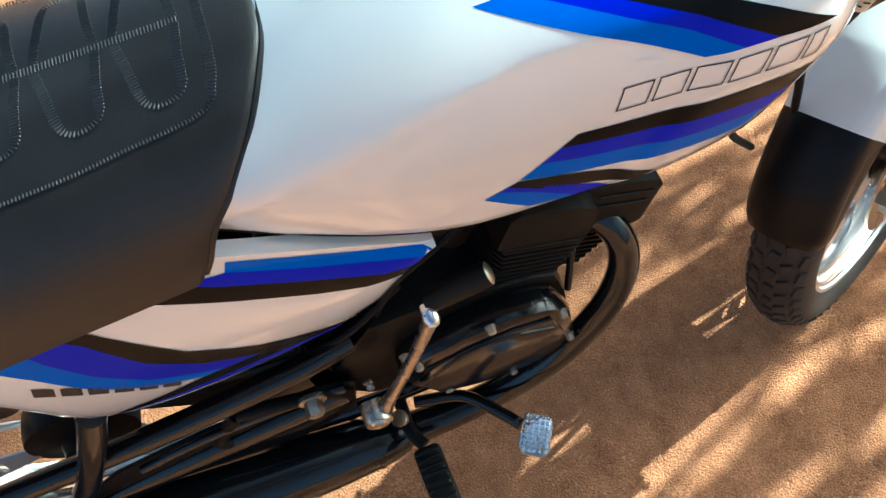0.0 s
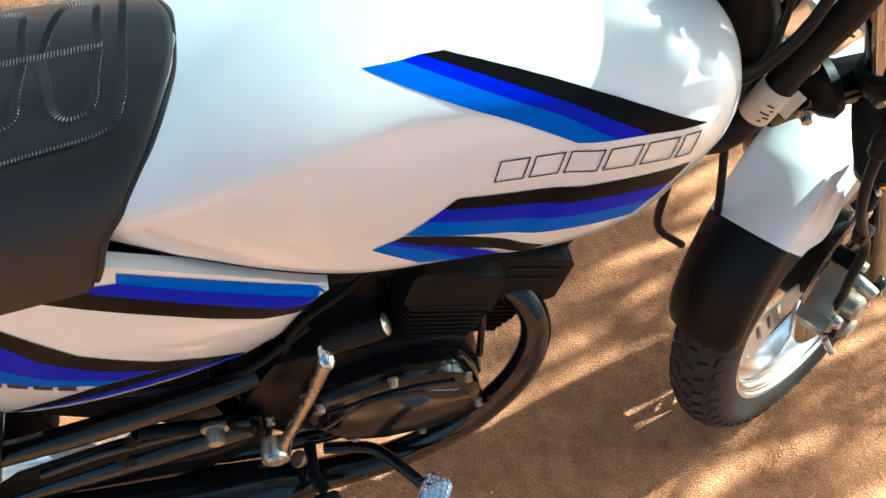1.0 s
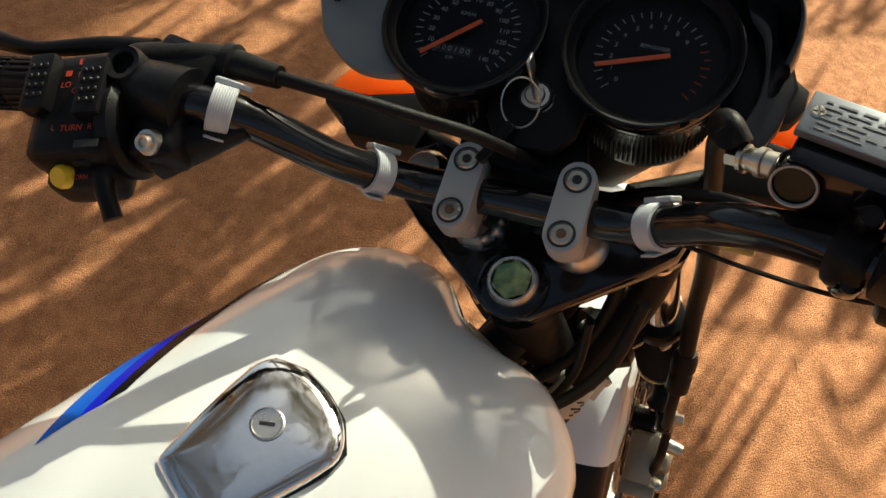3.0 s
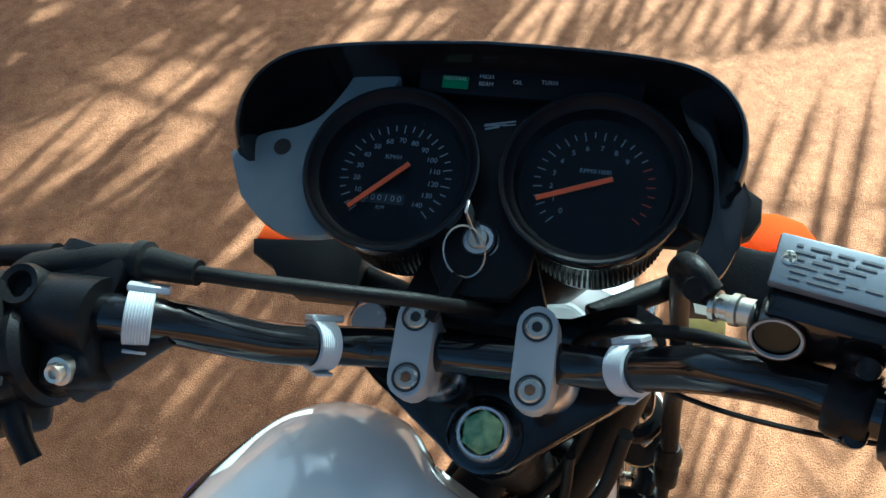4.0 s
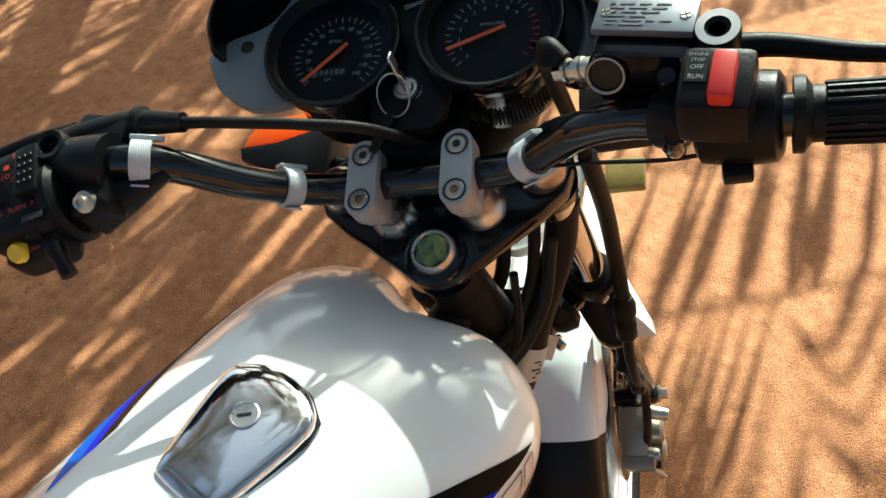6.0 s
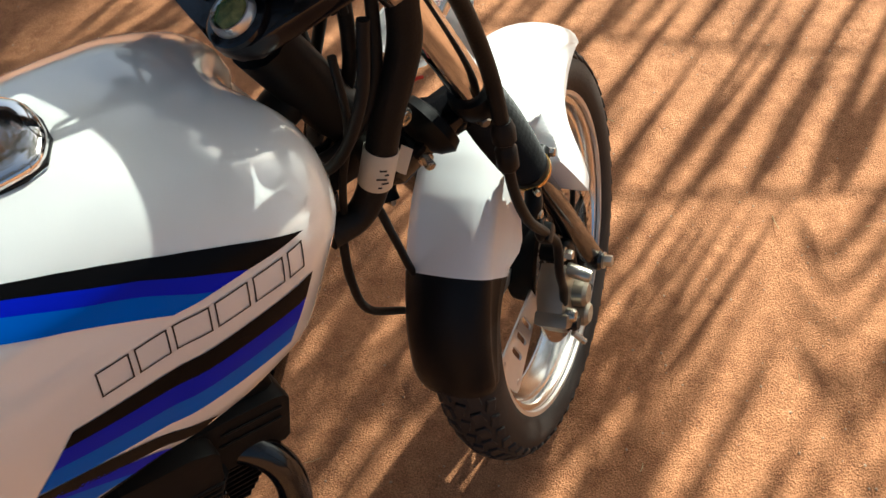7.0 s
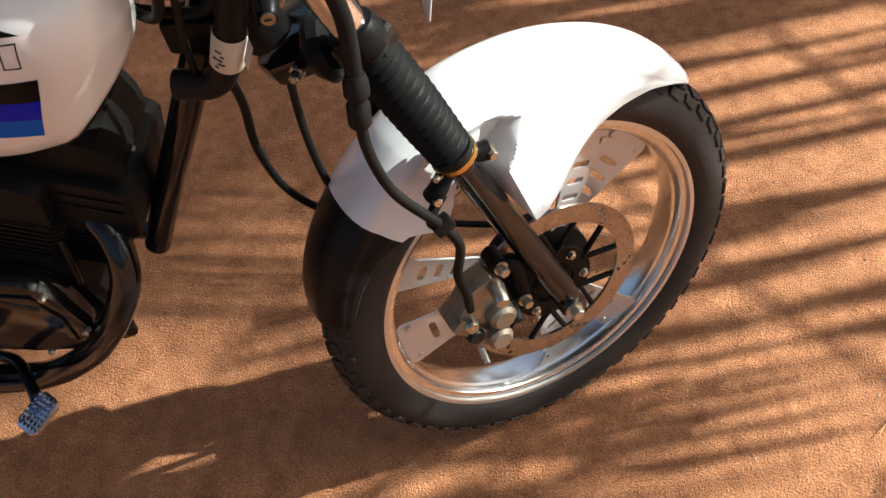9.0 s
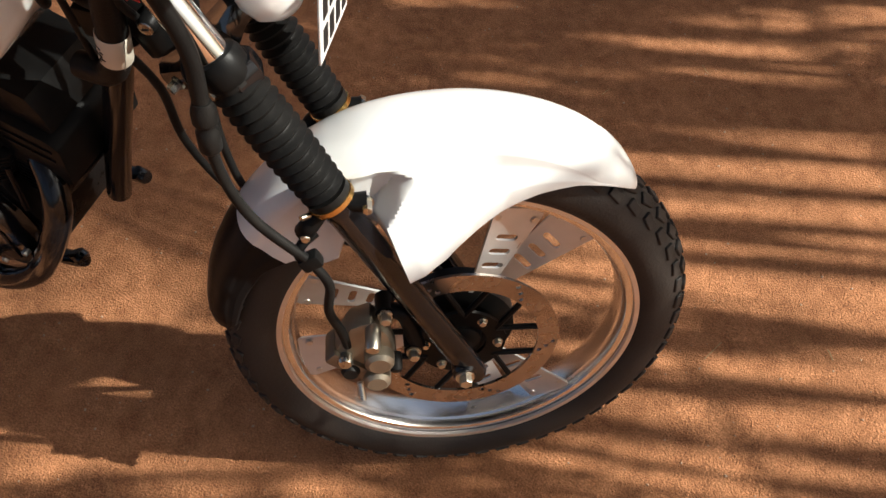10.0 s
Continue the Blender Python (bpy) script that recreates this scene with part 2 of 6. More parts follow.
def rot(ax, deg):
    return Matrix.Rotation(radians(deg), 4, ax)


def to(x, y, z):
    return Matrix.Translation((x, y, z))


def along(a, b):
    """The pose at a whose z axis points to b."""
    a, b = Vector(a), Vector(b)
    return Matrix.Translation(a) @ (b - a).to_track_quat("Z", "Y").to_matrix().to_4x4()


def rod(a, b, r, n=16, bevel=0.0):
    d = (Vector(b) - Vector(a)).length
    e = min(bevel or r * 0.15, d * 0.3)
    return lathe([(0, 0), (r - e, 0), (r, e), (r, d - e), (r - e, d), (0, d)], n, along(a, b))


def hexbolt(a, b, r, washer=1.35):
    """A hexagon bolt head from a to b with its washer."""
    d = (Vector(b) - Vector(a)).length
    h = lathe([(0, d * 0.2), (r, d * 0.2), (r, d * 0.9), (r * 0.85, d), (0, d)], 6)
    w = lathe([(0, 0), (r * washer, 0), (r * washer, d * 0.22), (0, d * 0.22)], 20)
    bm = join(h, w)
    bm.transform(along(a, b))
    return bm


def writing(text, size, mat, parent, M, name="writing", depth=0.0):
    cu = bpy.data.curves.new(name, "FONT")
    cu.body, cu.size, cu.align_x, cu.align_y = text, size, "CENTER", "CENTER"
    cu.extrude = depth
    tmp = bpy.data.objects.new("tmp", cu)
    me = bpy.data.meshes.new_from_object(tmp)
    bpy.data.objects.remove(tmp)
    bpy.data.curves.remove(cu)
    me.materials.append(mat)
    ob = new(name, me)
    ob.parent = parent
    ob.matrix_local = M
    return ob


# ---------------------------------------------------------------- ground
SOIL_Z = -0.014


def build_ground():
    bm = bmesh.new()
    xs = [-300, -60, -15, -5] + [-2 + 0.04 * i for i in range(126)] + [5, 15, 60, 300]
    ys = [-300, -60, -15, -4] + [-1.6 + 0.04 * i for i in range(126)] + [6, 15, 60, 300]
    g = [[bm.verts.new((x, y, 0.004 * noise.noise((x * 2.1, y * 2.1, 0)) + 0.003 * noise.noise((x * 9, y * 9, 3)) + SOIL_Z)) for y in ys] for x in xs]
    for i in range(len(xs) - 1):
        for j in range(len(ys) - 1):
            bm.faces.new((g[i][j], g[i + 1][j], g[i + 1][j + 1], g[i][j + 1]))
    ob = part("ground", bm, SOIL, None)
    return tagged(ob, "reddish brown laterite soil ground in dappled shade", "ground", kind="structure")


build_ground()

# ---------------------------------------------------------------- the motorcycle: an upright frame B, a steered frame S
HEAD = 1.0147
LEAN, PITCH, CASTER, STEER = 3.0, 2.27, 23.18, 32.0
bike = new("motorcycle")
bike.matrix_world = (to(0, HEAD * math.sin(radians(LEAN)), HEAD * (1 - math.cos(radians(LEAN)))) @ rot("X", LEAN)
                     @ to(-0.2382, 0, 0.8743) @ rot("Y", -PITCH) @ to(0.2421, 0, -0.8768))
tagged(bike, "white motorcycle with blue and black stripes parked on soil", "motorcycle")
S = to(0, -0.005, 1.007) @ rot("Y", -CASTER) @ rot("Z", STEER)


# ---------------------------------------------------------------- fuel tank
# stations: x, top z, z of greatest width, bottom z, half width, half width at the bottom
TANK = [(-0.60, 0.900, 0.888, 0.868, 0.098, 0.092), (-0.56, 0.920, 0.886, 0.857, 0.115, 0.110), (-0.50, 0.950, 0.880, 0.833, 0.130, 0.126),
        (-0.42, 0.982, 0.874, 0.796, 0.141, 0.137), (-0.35, 1.000, 0.868, 0.775, 0.147, 0.143), (-0.25, 1.007, 0.868, 0.768, 0.150, 0.143),
        (-0.15, 1.000, 0.878, 0.760, 0.151, 0.138), (-0.08, 0.986, 0.884, 0.774, 0.150, 0.132), (-0.051, 0.974, 0.886, 0.798, 0.145, 0.122),
        (-0.027, 0.964, 0.886, 0.820, 0.133, 0.106), (-0.010, 0.954, 0.884, 0.838, 0.115, 0.088), (0.002, 0.941, 0.882, 0.854, 0.090, 0.066),
        (0.008, 0.924, 0.880, 0.868, 0.064, 0.048)]


def tank_at(x):
    for a, b in zip(TANK, TANK[1:]):
        if x <= b[0]:
            s = max(0.0, (x - a[0]) / (b[0] - a[0]))
            i = TANK.index(a)
            p = TANK[max(i - 1, 0)]
            q = TANK[min(i + 2, len(TANK) - 1)]
            return [0.5 * (2 * u + (v - w) * s + (2 * w - 5 * u + 4 * v - z) * s * s + (3 * u - w - 3 * v + z) * s ** 3)
                    for u, v, w, z in zip(a[1:], b[1:], p[1:], q[1:])]
    return list(TANK[-1][1:])


def knee(x, z):
    """How far the knee recess dips in at a place on the flank."""
    top = 0.955 - 0.30 * max(0.0, -0.30 - x) - 0.9 * max(0.0, x + 0.17) ** 1.2
    a = 1 / (1 + math.exp((z - top) / 0.004))
    b = 1 / (1 + math.exp((x + 0.155 + 0.5 * max(0, 0.9 - z)) / 0.006))
    return 0.0045 * a * b


def tank_ring(x, n=30):
    zt, zm, zb, w, wb = tank_at(x)
    half = []
    for i in range(n + 1):
        a = i / n * math.pi / 2
        y = w * math.sin(a) ** 0.86
        z = zm + (zt - zm) * math.cos(a) ** 0.80
        half.append([y, z])
    for i in range(1, 9):
        s = i / 8
        half.append([w + (wb - w) * s ** 1.6, zm + (zb + 0.006 - zm) * s])
    half.append([wb - 0.004, zb])
    half.append([wb * 0.5, zb + 0.002])
    ring = []
    for y, z in half:
        ring.append((y, z))
    return ring


def tank_warp(x, y, z):
    """The recess for the steering head in the nose."""
    k = max(0.0, min(1.0, (x + 0.07) / 0.074)) ** 2
    return x - 0.026 * k * math.exp(-(y / 0.042) ** 2)


def flank(x, z):
    """The half width of the tank at a place seen from the side."""
    ring = tank_ring(x, 60)
    best = 0.0
    for (y0, z0), (y1, z1) in zip(ring, ring[1:]):
        if (z0 - z) * (z1 - z) <= 0 and abs(z1 - z0) > 1e-9:
            y = y0 + (y1 - y0) * (z - z0) / (z1 - z0)
            best = max(best, y)
    return best - knee(x, z) if best else ring[len(ring) // 2][0]


def build_tank():
    rings = []
    xs = sorted([-0.60 + 0.0125 * i for i in range(48)] + [-0.008, -0.004, 0.0, 0.004, 0.0065, 0.008])
    for x in xs:
        if x > 0.008:
            continue
        h = tank_ring(x)
        ring = [(tank_warp(x, y, z), y - (knee(x, z) if y > 0.04 else 0), z) for y, z in h]
        ring += [(tank_warp(x, y, z), -(y - (knee(x, z) if y > 0.04 else 0)), z) for y, z in h[::-1] if y > 1e-6]
        rings.append(ring)
    return part("fuel_tank", loft(rings), WHITE, bike, "glossy white fuel tank with blue and black stripes", angle=50)


def decal(outline_a, outline_b, mat, name, parent, side=-1, lift=0.0007, n=24, m=6):
    """A film strip on the flank between two lines of (x, z)."""
    def at(line, s):
        k = s * (len(line) - 1)
        i = min(int(k), len(line) - 2)
        return [u + (v - u) * (k - i) for u, v in zip(line[i], line[i + 1])]
    bm = bmesh.new()
    rows = []
    for i in range(n + 1):
        a, b = at(outline_a, i / n), at(outline_b, i / n)
        row = []
        for j in range(m + 1):
            x, z = [u + (v - u) * j / m for u, v in zip(a, b)]
            y = flank(x, z) + lift
            row.append(bm.verts.new((tank_warp(x, y, z) + (lift if x > -0.05 else 0), side * y, z)))
        rows.append(row)
    for r, s in zip(rows, rows[1:]):
        for j in range(m):
            bm.faces.new((r[j], r[j + 1], s[j + 1], s[j]))
    return part(name, bm, mat, parent)


tank = build_tank()


# upper film stripes on both flanks: black, deep blue, light blue
UP_BACK = [(-0.258, 0.9905), (-0.276, 0.990), (-0.291, 0.9885), (-0.321, 0.9865)]
UP_FRONT = [(-0.053, 0.917), (-0.103, 0.921), (-0.131, 0.922), (-0.163, 0.922)]


def strip(a, b, lift=0.0):
    """A line on the flank from a to b that follows its swell."""
    out = []
    for i in range(9):
        s = i / 8
        x = a[0] + (b[0] - a[0]) * s
        z = a[1] + (b[1] - a[1]) * s + lift * 4 * s * (1 - s)
        out.append((x, min(z, tank_at(x)[0] - 0.004)))
    return out


UP_LINES = [strip(a, b, k) for a, b, k in zip(UP_BACK, UP_FRONT, (0.009, 0.008, 0.007, 0.006))]
for side in (-1, 1):
    for i, m in enumerate((BLACK_F, BLUE_D, BLUE_L)):
        decal(UP_LINES[i], UP_LINES[i + 1], m, "stripe", tank, side)
    # the lower stripes
    low_back = [(-0.261, 0.881), (-0.274, 0.869), (-0.290, 0.854), (-0.308, 0.838)]
    low_front = [(-0.059, 0.873), (-0.071, 0.846), (-0.084, 0.820), (-0.096, 0.794)]
    lows = [strip(a, b, k) for a, b, k in zip(low_back, low_front, (-0.004, -0.006, -0.008, -0.009))]
    for i, m in enumerate((BLACK_F, BLUE_D, BLUE_L)):
        decal(lows[i], lows[i + 1], m, "stripe", tank, side)
    # the small arrow below them
    decal(strip((-0.309, 0.8365), (-0.272, 0.8245)) , strip((-0.318, 0.832), (-0.290, 0.812)), BLACK_F, "stripe", tank, side)
    decal(strip((-0.272, 0.8245), (-0.178, 0.772), 0.004), strip((-0.290, 0.812), (-0.196, 0.768), 0.0), BLACK_F, "stripe", tank, side)
    decal(strip((-0.318, 0.832), (-0.222, 0.772), 0.004), strip((-0.326, 0.828), (-0.255, 0.774), 0.004), BLUE_D, "stripe", tank, side)
    decal(strip((-0.326, 0.828), (-0.255, 0.774), 0.004), strip((-0.339, 0.822), (-0.298, 0.783), 0.0), BLUE_L, "stripe", tank, side)


def outlined_block(x0, x1, side):
    """One of the outlined slanted blocks that stand for the maker's mark."""
    def zz(x, k):
        s = (x + 0.236) / 0.19
        return (0.894 - 0.007 * s) * (1 - k) + (0.9165 - 0.0045 * s) * k
    w, sl = 0.0013, 0.006
    lo = [(x0 + i / 8 * (x1 - x0), zz(x0 + i / 8 * (x1 - x0), 0)) for i in range(9)]
    hi = [(x0 + sl + i / 8 * (x1 - x0), zz(x0 + sl + i / 8 * (x1 - x0), 1)) for i in range(9)]
    up = lambda line, d: [(x, z + d) for x, z in line]
    decal(lo, up(lo, w), INK_AND_RECESS, "mark", tank, side, 0.0007, 8, 1)
    decal(up(hi, -w), hi, INK_AND_RECESS, "mark", tank, side, 0.0007, 8, 1)
    for k in (0, -1):
        a, b = lo[k], hi[k]
        e = w if k == 0 else -w
        decal([a, b], [(a[0] + e, a[1]), (b[0] + e, b[1])], INK_AND_RECESS, "mark", tank, side, 0.0007, 4, 1)


for side in (-1, 1):
    for i, (a, b) in enumerate([(-0.232, -0.207), (-0.203, -0.178), (-0.174, -0.146), (-0.142, -0.114), (-0.110, -0.083), (-0.079, -0.064)]):
        outlined_block(a, b, side)


def build_cap():
    """The bright filler cap: a tapered lid with cut corners and a key lock."""
    out = [(-0.267, 0.019), (-0.262, 0.0255), (-0.187, 0.045), (-0.170, 0.041), (-0.158, 0.022), (-0.1555, 0.0), (-0.158, -0.022), (-0.170, -0.041),
           (-0.187, -0.045), (-0.262, -0.036), (-0.267, -0.030)]
    soft = out
    for _ in range(2):
        soft = [(a[0] + (b[0] - a[0]) * k, a[1] + (b[1] - a[1]) * k) for a, b in zip(soft, soft[1:] + soft[:1]) for k in (0.22, 0.78)]
    crown = [(0.985, -0.0100), (1.012, -0.0085), (1.0, 0.0025), (0.988, 0.0050), (0.955, 0.0068), (0.80, 0.0089), (0.55, 0.0102), (0.28, 0.0107), (0.03, 0.0108)]
    rings = [[((x + 0.205) * k - 0.205, y * k, z) for x, y in soft] for k, z in crown]
    M = to(0, 0, 1.004) @ to(-0.21, 0, 0) @ rot("Y", -0.5) @ to(0.21, 0, 0)
    lid = part("filler_cap", loft([[tuple(M @ Vector(p)) for p in r[::-1]] for r in rings]), CAP_CHROME, tank, "chrome filler cap with a key lock", angle=40)
    part("gasket", plate([((x + 0.21) * 1.022 - 0.21, y * 1.022) for x, y in out], 0.003, 0.001, to(0, 0, 1.0015)), BLACK_PLASTIC, tank)
    part("lock_cylinder", lathe([(0, 0), (0.0112, 0), (0.0112, 0.0012), (0.0098, 0.0016), (0.0090, 0.0008), (0, 0.0008)], 28, to(-0.2, 0.0, 1.0147)), SATIN, tank)
    part("key_slot", box((0.0100, 0.0022, 0.0012), 0.0003, 1, to(-0.2, 0.0, 1.0158) @ rot("Z", -45)), INK_AND_RECESS, tank)
    return lid


build_cap()
# black tube that stands in for the dark gap below the tank's foot
for side in (-1, 1):
    pts = [(x, side * (tank_at(x)[4] - 0.010), tank_at(x)[2] - 0.002) for x in [-0.56 + 0.04 * i for i in range(14)]]
    part("foot_gap", tube(pts, 0.0024, 8, 3), BLACK_MATT, tank)


# ---------------------------------------------------------------- wheels
WC = Vector((0.062, 0.0, -0.803))
WS = 1.065                              # wheel size against a rim lip of 0.2455
W = S @ to(*WC) @ rot("X", 90) @ Matrix.Scale(WS, 4)          # wheel frame: z points to the machine's right


def ring_slot(cx, cy, half, r, ang, n=6):
    """Outline of a rounded slot."""
    pts = []
    for e in (1, -1):
        for i in range(n + 1):
            a = radians(-90 + 180 * i / n) if e > 0 else radians(90 + 180 * i / n)
            pts.append((e * half + r * math.cos(a), r * math.sin(a)))
    c, s = math.cos(ang), math.sin(ang)
    return [(cx + x * c - y * s, cy + x * s + y * c) for x, y in pts]


def slotted_plate(outline, holes, thick):
    """A flat plate with holes through it (filled between outline and holes), z from 0 to thick."""
    bm = bmesh.new()
    edges = []
    for loop in [outline] + holes:
        vs = [bm.verts.new((x, y, 0)) for x, y in loop]
        edges += [bm.edges.new((vs[i], vs[(i + 1) % len(vs)])) for i in range(len(vs))]
    bmesh.ops.triangle_fill(bm, use_beauty=True, use_dissolve=False, edges=edges)
    r = bmesh.ops.extrude_face_region(bm, geom=bm.faces[:])
    bmesh.ops.translate(bm, vec=(0, 0, thick), verts=[g for g in r["geom"] if isinstance(g, bmesh.types.BMVert)])
    return bm


def build_wheel(M, label, disc=True):
    lip, dz = 0.2455, 0.031
    prof = [(lip - 0.002, dz + 0.003), (lip, dz), (lip - 0.003, dz - 0.002), (0.2325, 0.0285), (0.2285, 0.0275), (0.2265, 0.024), (0.2255, 0.016), (0.222, 0.0135), (0.2205, 0.0)]
    prof = prof + [(r, -z) for r, z in prof[-2::-1]]
    back = [(lip - 0.005, -dz - 0.001), (0.236, -0.026), (0.2305, -0.016), (0.227, 0.0), (0.2305, 0.016), (0.236, 0.026), (lip - 0.005, dz + 0.001)]
    wheel = part("wheel", lathe(prof + back, 120, close=True), RIM_ALLOY, bike, label, M, angle=30)
    for s in (1, -1):
        lip_ring = [(0.2372, dz - 0.001), (0.2382, dz + 0.0040), (0.2468, dz + 0.0046), (0.2482, dz + 0.0010)]
        part("rim_lip", lathe([(r, s * z) for r, z in lip_ring][::s], 120), LIP_ALLOY, wheel, "pale machined rim lip")
    tp = []
    for i in range(21):
        a = radians(-125 + 250 * i / 20)
        tp.append((0.2695 + 0.0415 * math.cos(a), 0.0455 * math.sin(a)))
    part("tyre", lathe(tp + [(0.240, 0.029), (0.2385, 0.0), (0.240, -0.029)][::1], 120, close=True), TYRE, wheel, "dusty black block-tread tyre")
    # tread blocks in staggered rows
    rest = []
    for row, (phi, sx) in enumerate([(-52, 0.013), (-26, 0.016), (0, 0.014), (26, 0.016), (52, 0.013)]):
        n = 56
        r, z = 0.2695 + 0.0415 * math.cos(radians(phi)), 0.0455 * math.sin(radians(phi))
        block = None
        for k in range(n):
            a = 2 * math.pi * (k + 0.5 * (row % 2)) / n
            T = Matrix.Rotation(a, 4, "Z") @ to(r + 0.0002, 0, z) @ rot("Y", -phi) @ rot("X", 14 if row % 2 else -14)
            if not disc:
                rest.append(box((0.006, 0.021, sx), 0, 1, T))
            elif block is None:
                block = part("tread_block", box((0.006, 0.021, sx), 0.0012, 1), TYRE, wheel, "", T)
            else:
                ob = new("tread_block", block.data)
                ob.parent = wheel
                ob.matrix_local = T
    if rest:
        tagged(part("tread", join(*rest), TYRE, wheel), kind="stuff")
    # raised writing on the side wall, as bars
    bars = []
    for k in range(7):
        b = box((0.007, 0.0026, 0.0016), 0.0004, 1)
        b.transform(rot("Z", -62 + k * 1.9) @ to(0.262, 0, 0.0428) @ rot("Z", 90) @ rot("X", -12))
        bars.append(b)
    part("side_wall_mark", join(*bars), TYRE, wheel)
    # spoke plates: three pairs
    for k in range(3):
        for off in (-13.5, 13.5):
            ang = 30.5 + 120 * k + off
            out = [(0.070, -0.013), (0.212, -0.034), (0.2185, -0.031), (0.221, -0.010), (0.221, 0.010), (0.2185, 0.031), (0.212, 0.034), (0.070, 0.013)]
            holes = [ring_slot(x, 0, 0.010, 0.0052, math.pi / 2) for x in (0.122, 0.147, 0.172)]
            b = slotted_plate(out, holes, 0.0035)
            b.transform(rot("Z", ang) @ to(0, 0, 0.0165 if off > 0 else -0.0165) @ rot("X", 12 if off > 0 else -12))
            sp = part("spoke_plate", b, SPOKE_ALLOY, wheel, angle=30)
            for s in (-1, 1):
                part("rivet", lathe([(0, 0.0022), (0.0042, 0.0018), (0.0055, 0)], 14, rot("Z", ang) @ to(0.204, s * 0.025, (0.0165 if off > 0 else -0.0165) + 0.0035 + s * 0.004 * (1 if off > 0 else -1))), SATIN, wheel)
            edge = tube([(0.075, -0.0115, 0), (0.212, -0.0305, 0)], 0.0022, 8, 1)
            edge.transform(rot("Z", ang) @ to(0, 0, 0.018 if off > 0 else -0.0165) @ rot("X", 12 if off > 0 else -12))
            part("flange", edge, SATIN, wheel)
    part("hub", lathe([(0, 0.05), (0.02, 0.05), (0.026, 0.046), (0.03, 0.03), (0.05, 0.024), (0.075, 0.021), (0.077, 0.0), (0.075, -0.021), (0.05, -0.024), (0.03, -0.035), (0.026, -0.05), (0, -0.05)], 40), BLACK_MATT, wheel)
    part("axle", rod((0, 0, -0.105), (0, 0, 0.105), 0.0075), STEEL, wheel)
    if disc:
        d = 0.046
        rot_holes = []
        for k in range(6):
            for j in range(3):
                a = radians(60 * k + 20 + j * 4.5)
                r = 0.1095 + j * 0.0078
                rot_holes.append([(r * math.cos(a) + 0.0036 * math.cos(t), r * math.sin(a) + 0.0036 * math.sin(t)) for t in [2 * math.pi * i / 8 for i in range(8)]])
        n = 90
        outer = [(0.1315 * math.cos(2 * math.pi * i / n), 0.1315 * math.sin(2 * math.pi * i / n)) for i in range(n)]
        inner = [(0.1035 * math.cos(2 * math.pi * i / n), 0.1035 * math.sin(2 * math.pi * i / n)) for i in range(n)]
        b = slotted_plate(outer, [inner] + rot_holes, 0.0042)
        b.transform(to(0, 0, d))
        dk = part("brake_disc", b, DISC, wheel, "brown-tinted drilled steel brake disc", angle=30)
        part("disc_carrier", lathe([(0.034, d - 0.003), (0.060, d - 0.003), (0.060, d + 0.002), (0.034, d + 0.002)], 40, close=True), BLACK_MATT, wheel)
        for k in range(6):
            for s in (-1, 1):
                a0, a1 = radians(60 * k), radians(60 * k + s * 16)
                part("carrier_arm", tube([(0.052 * math.cos(a0), 0.052 * math.sin(a0), d), (0.107 * math.cos(a1), 0.107 * math.sin(a1), d)], 0.0042, 8, 1), BLACK_MATT, wheel)
        for k in range(6):
            a = radians(60 * k + 30)
            part("carrier_bolt", hexbolt((0.049 * math.cos(a), 0.049 * math.sin(a), d + 0.002), (0.049 * math.cos(a), 0.049 * math.sin(a), d + 0.009), 0.0052), STEEL, wheel)
    return wheel


wheel = build_wheel(W, "alloy front wheel with slotted spoke plates and a brake disc")
rear = build_wheel(to(-0.90, 0, 0.330) @ rot("X", 90) @ rot("Z", 20), "alloy rear wheel with slotted spoke plates", disc=False)


# ---------------------------------------------------------------- seat
SEAT_FRONT = [(-0.461, 0.0, 0.968), (-0.464, 0.030, 0.967), (-0.4735, 0.056, 0.961), (-0.486, 0.080, 0.950), (-0.500, 0.098, 0.936), (-0.524, 0.119, 0.911), (-0.547, 0.132, 0.887),
              (-0.559, 0.138, 0.862), (-0.572, 0.140, 0.838)]
SEAT_CURVE = smooth_path(SEAT_FRONT, 8)


def seat_point(d, k):
    """A point of the cover d behind its front edge; k from -1 (foot on the right) over 0 (crown) to 1."""
    u = min(abs(k), 1.0) * (len(SEAT_CURVE) - 1)
    i = min(int(u), len(SEAT_CURVE) - 2)
    p = SEAT_CURVE[i].lerp(SEAT_CURVE[i + 1], u - i)
    b = min(1.0, d / 0.25)
    dip = -0.010 * b * max(0.0, 1 - (p.y / 0.10) ** 2)
    return Vector((p.x - d, math.copysign(p.y * (1 + 0.15 * b), k), p.z + dip))


def seat_xy(x, y):
    """The point of the cover above or beside a place of the plan."""
    lo, hi = 0.0, 1.0
    for _ in range(30):
        m = (lo + hi) / 2
        d = max(0.0, seat_point(0, m).x - x)
        if abs(seat_point(d, m).y) < abs(y):
            lo = m
        else:
            hi = m
    k = math.copysign(lo, y) if y else lo
    return seat_point(max(0.0, seat_point(0, k).x - x), k)


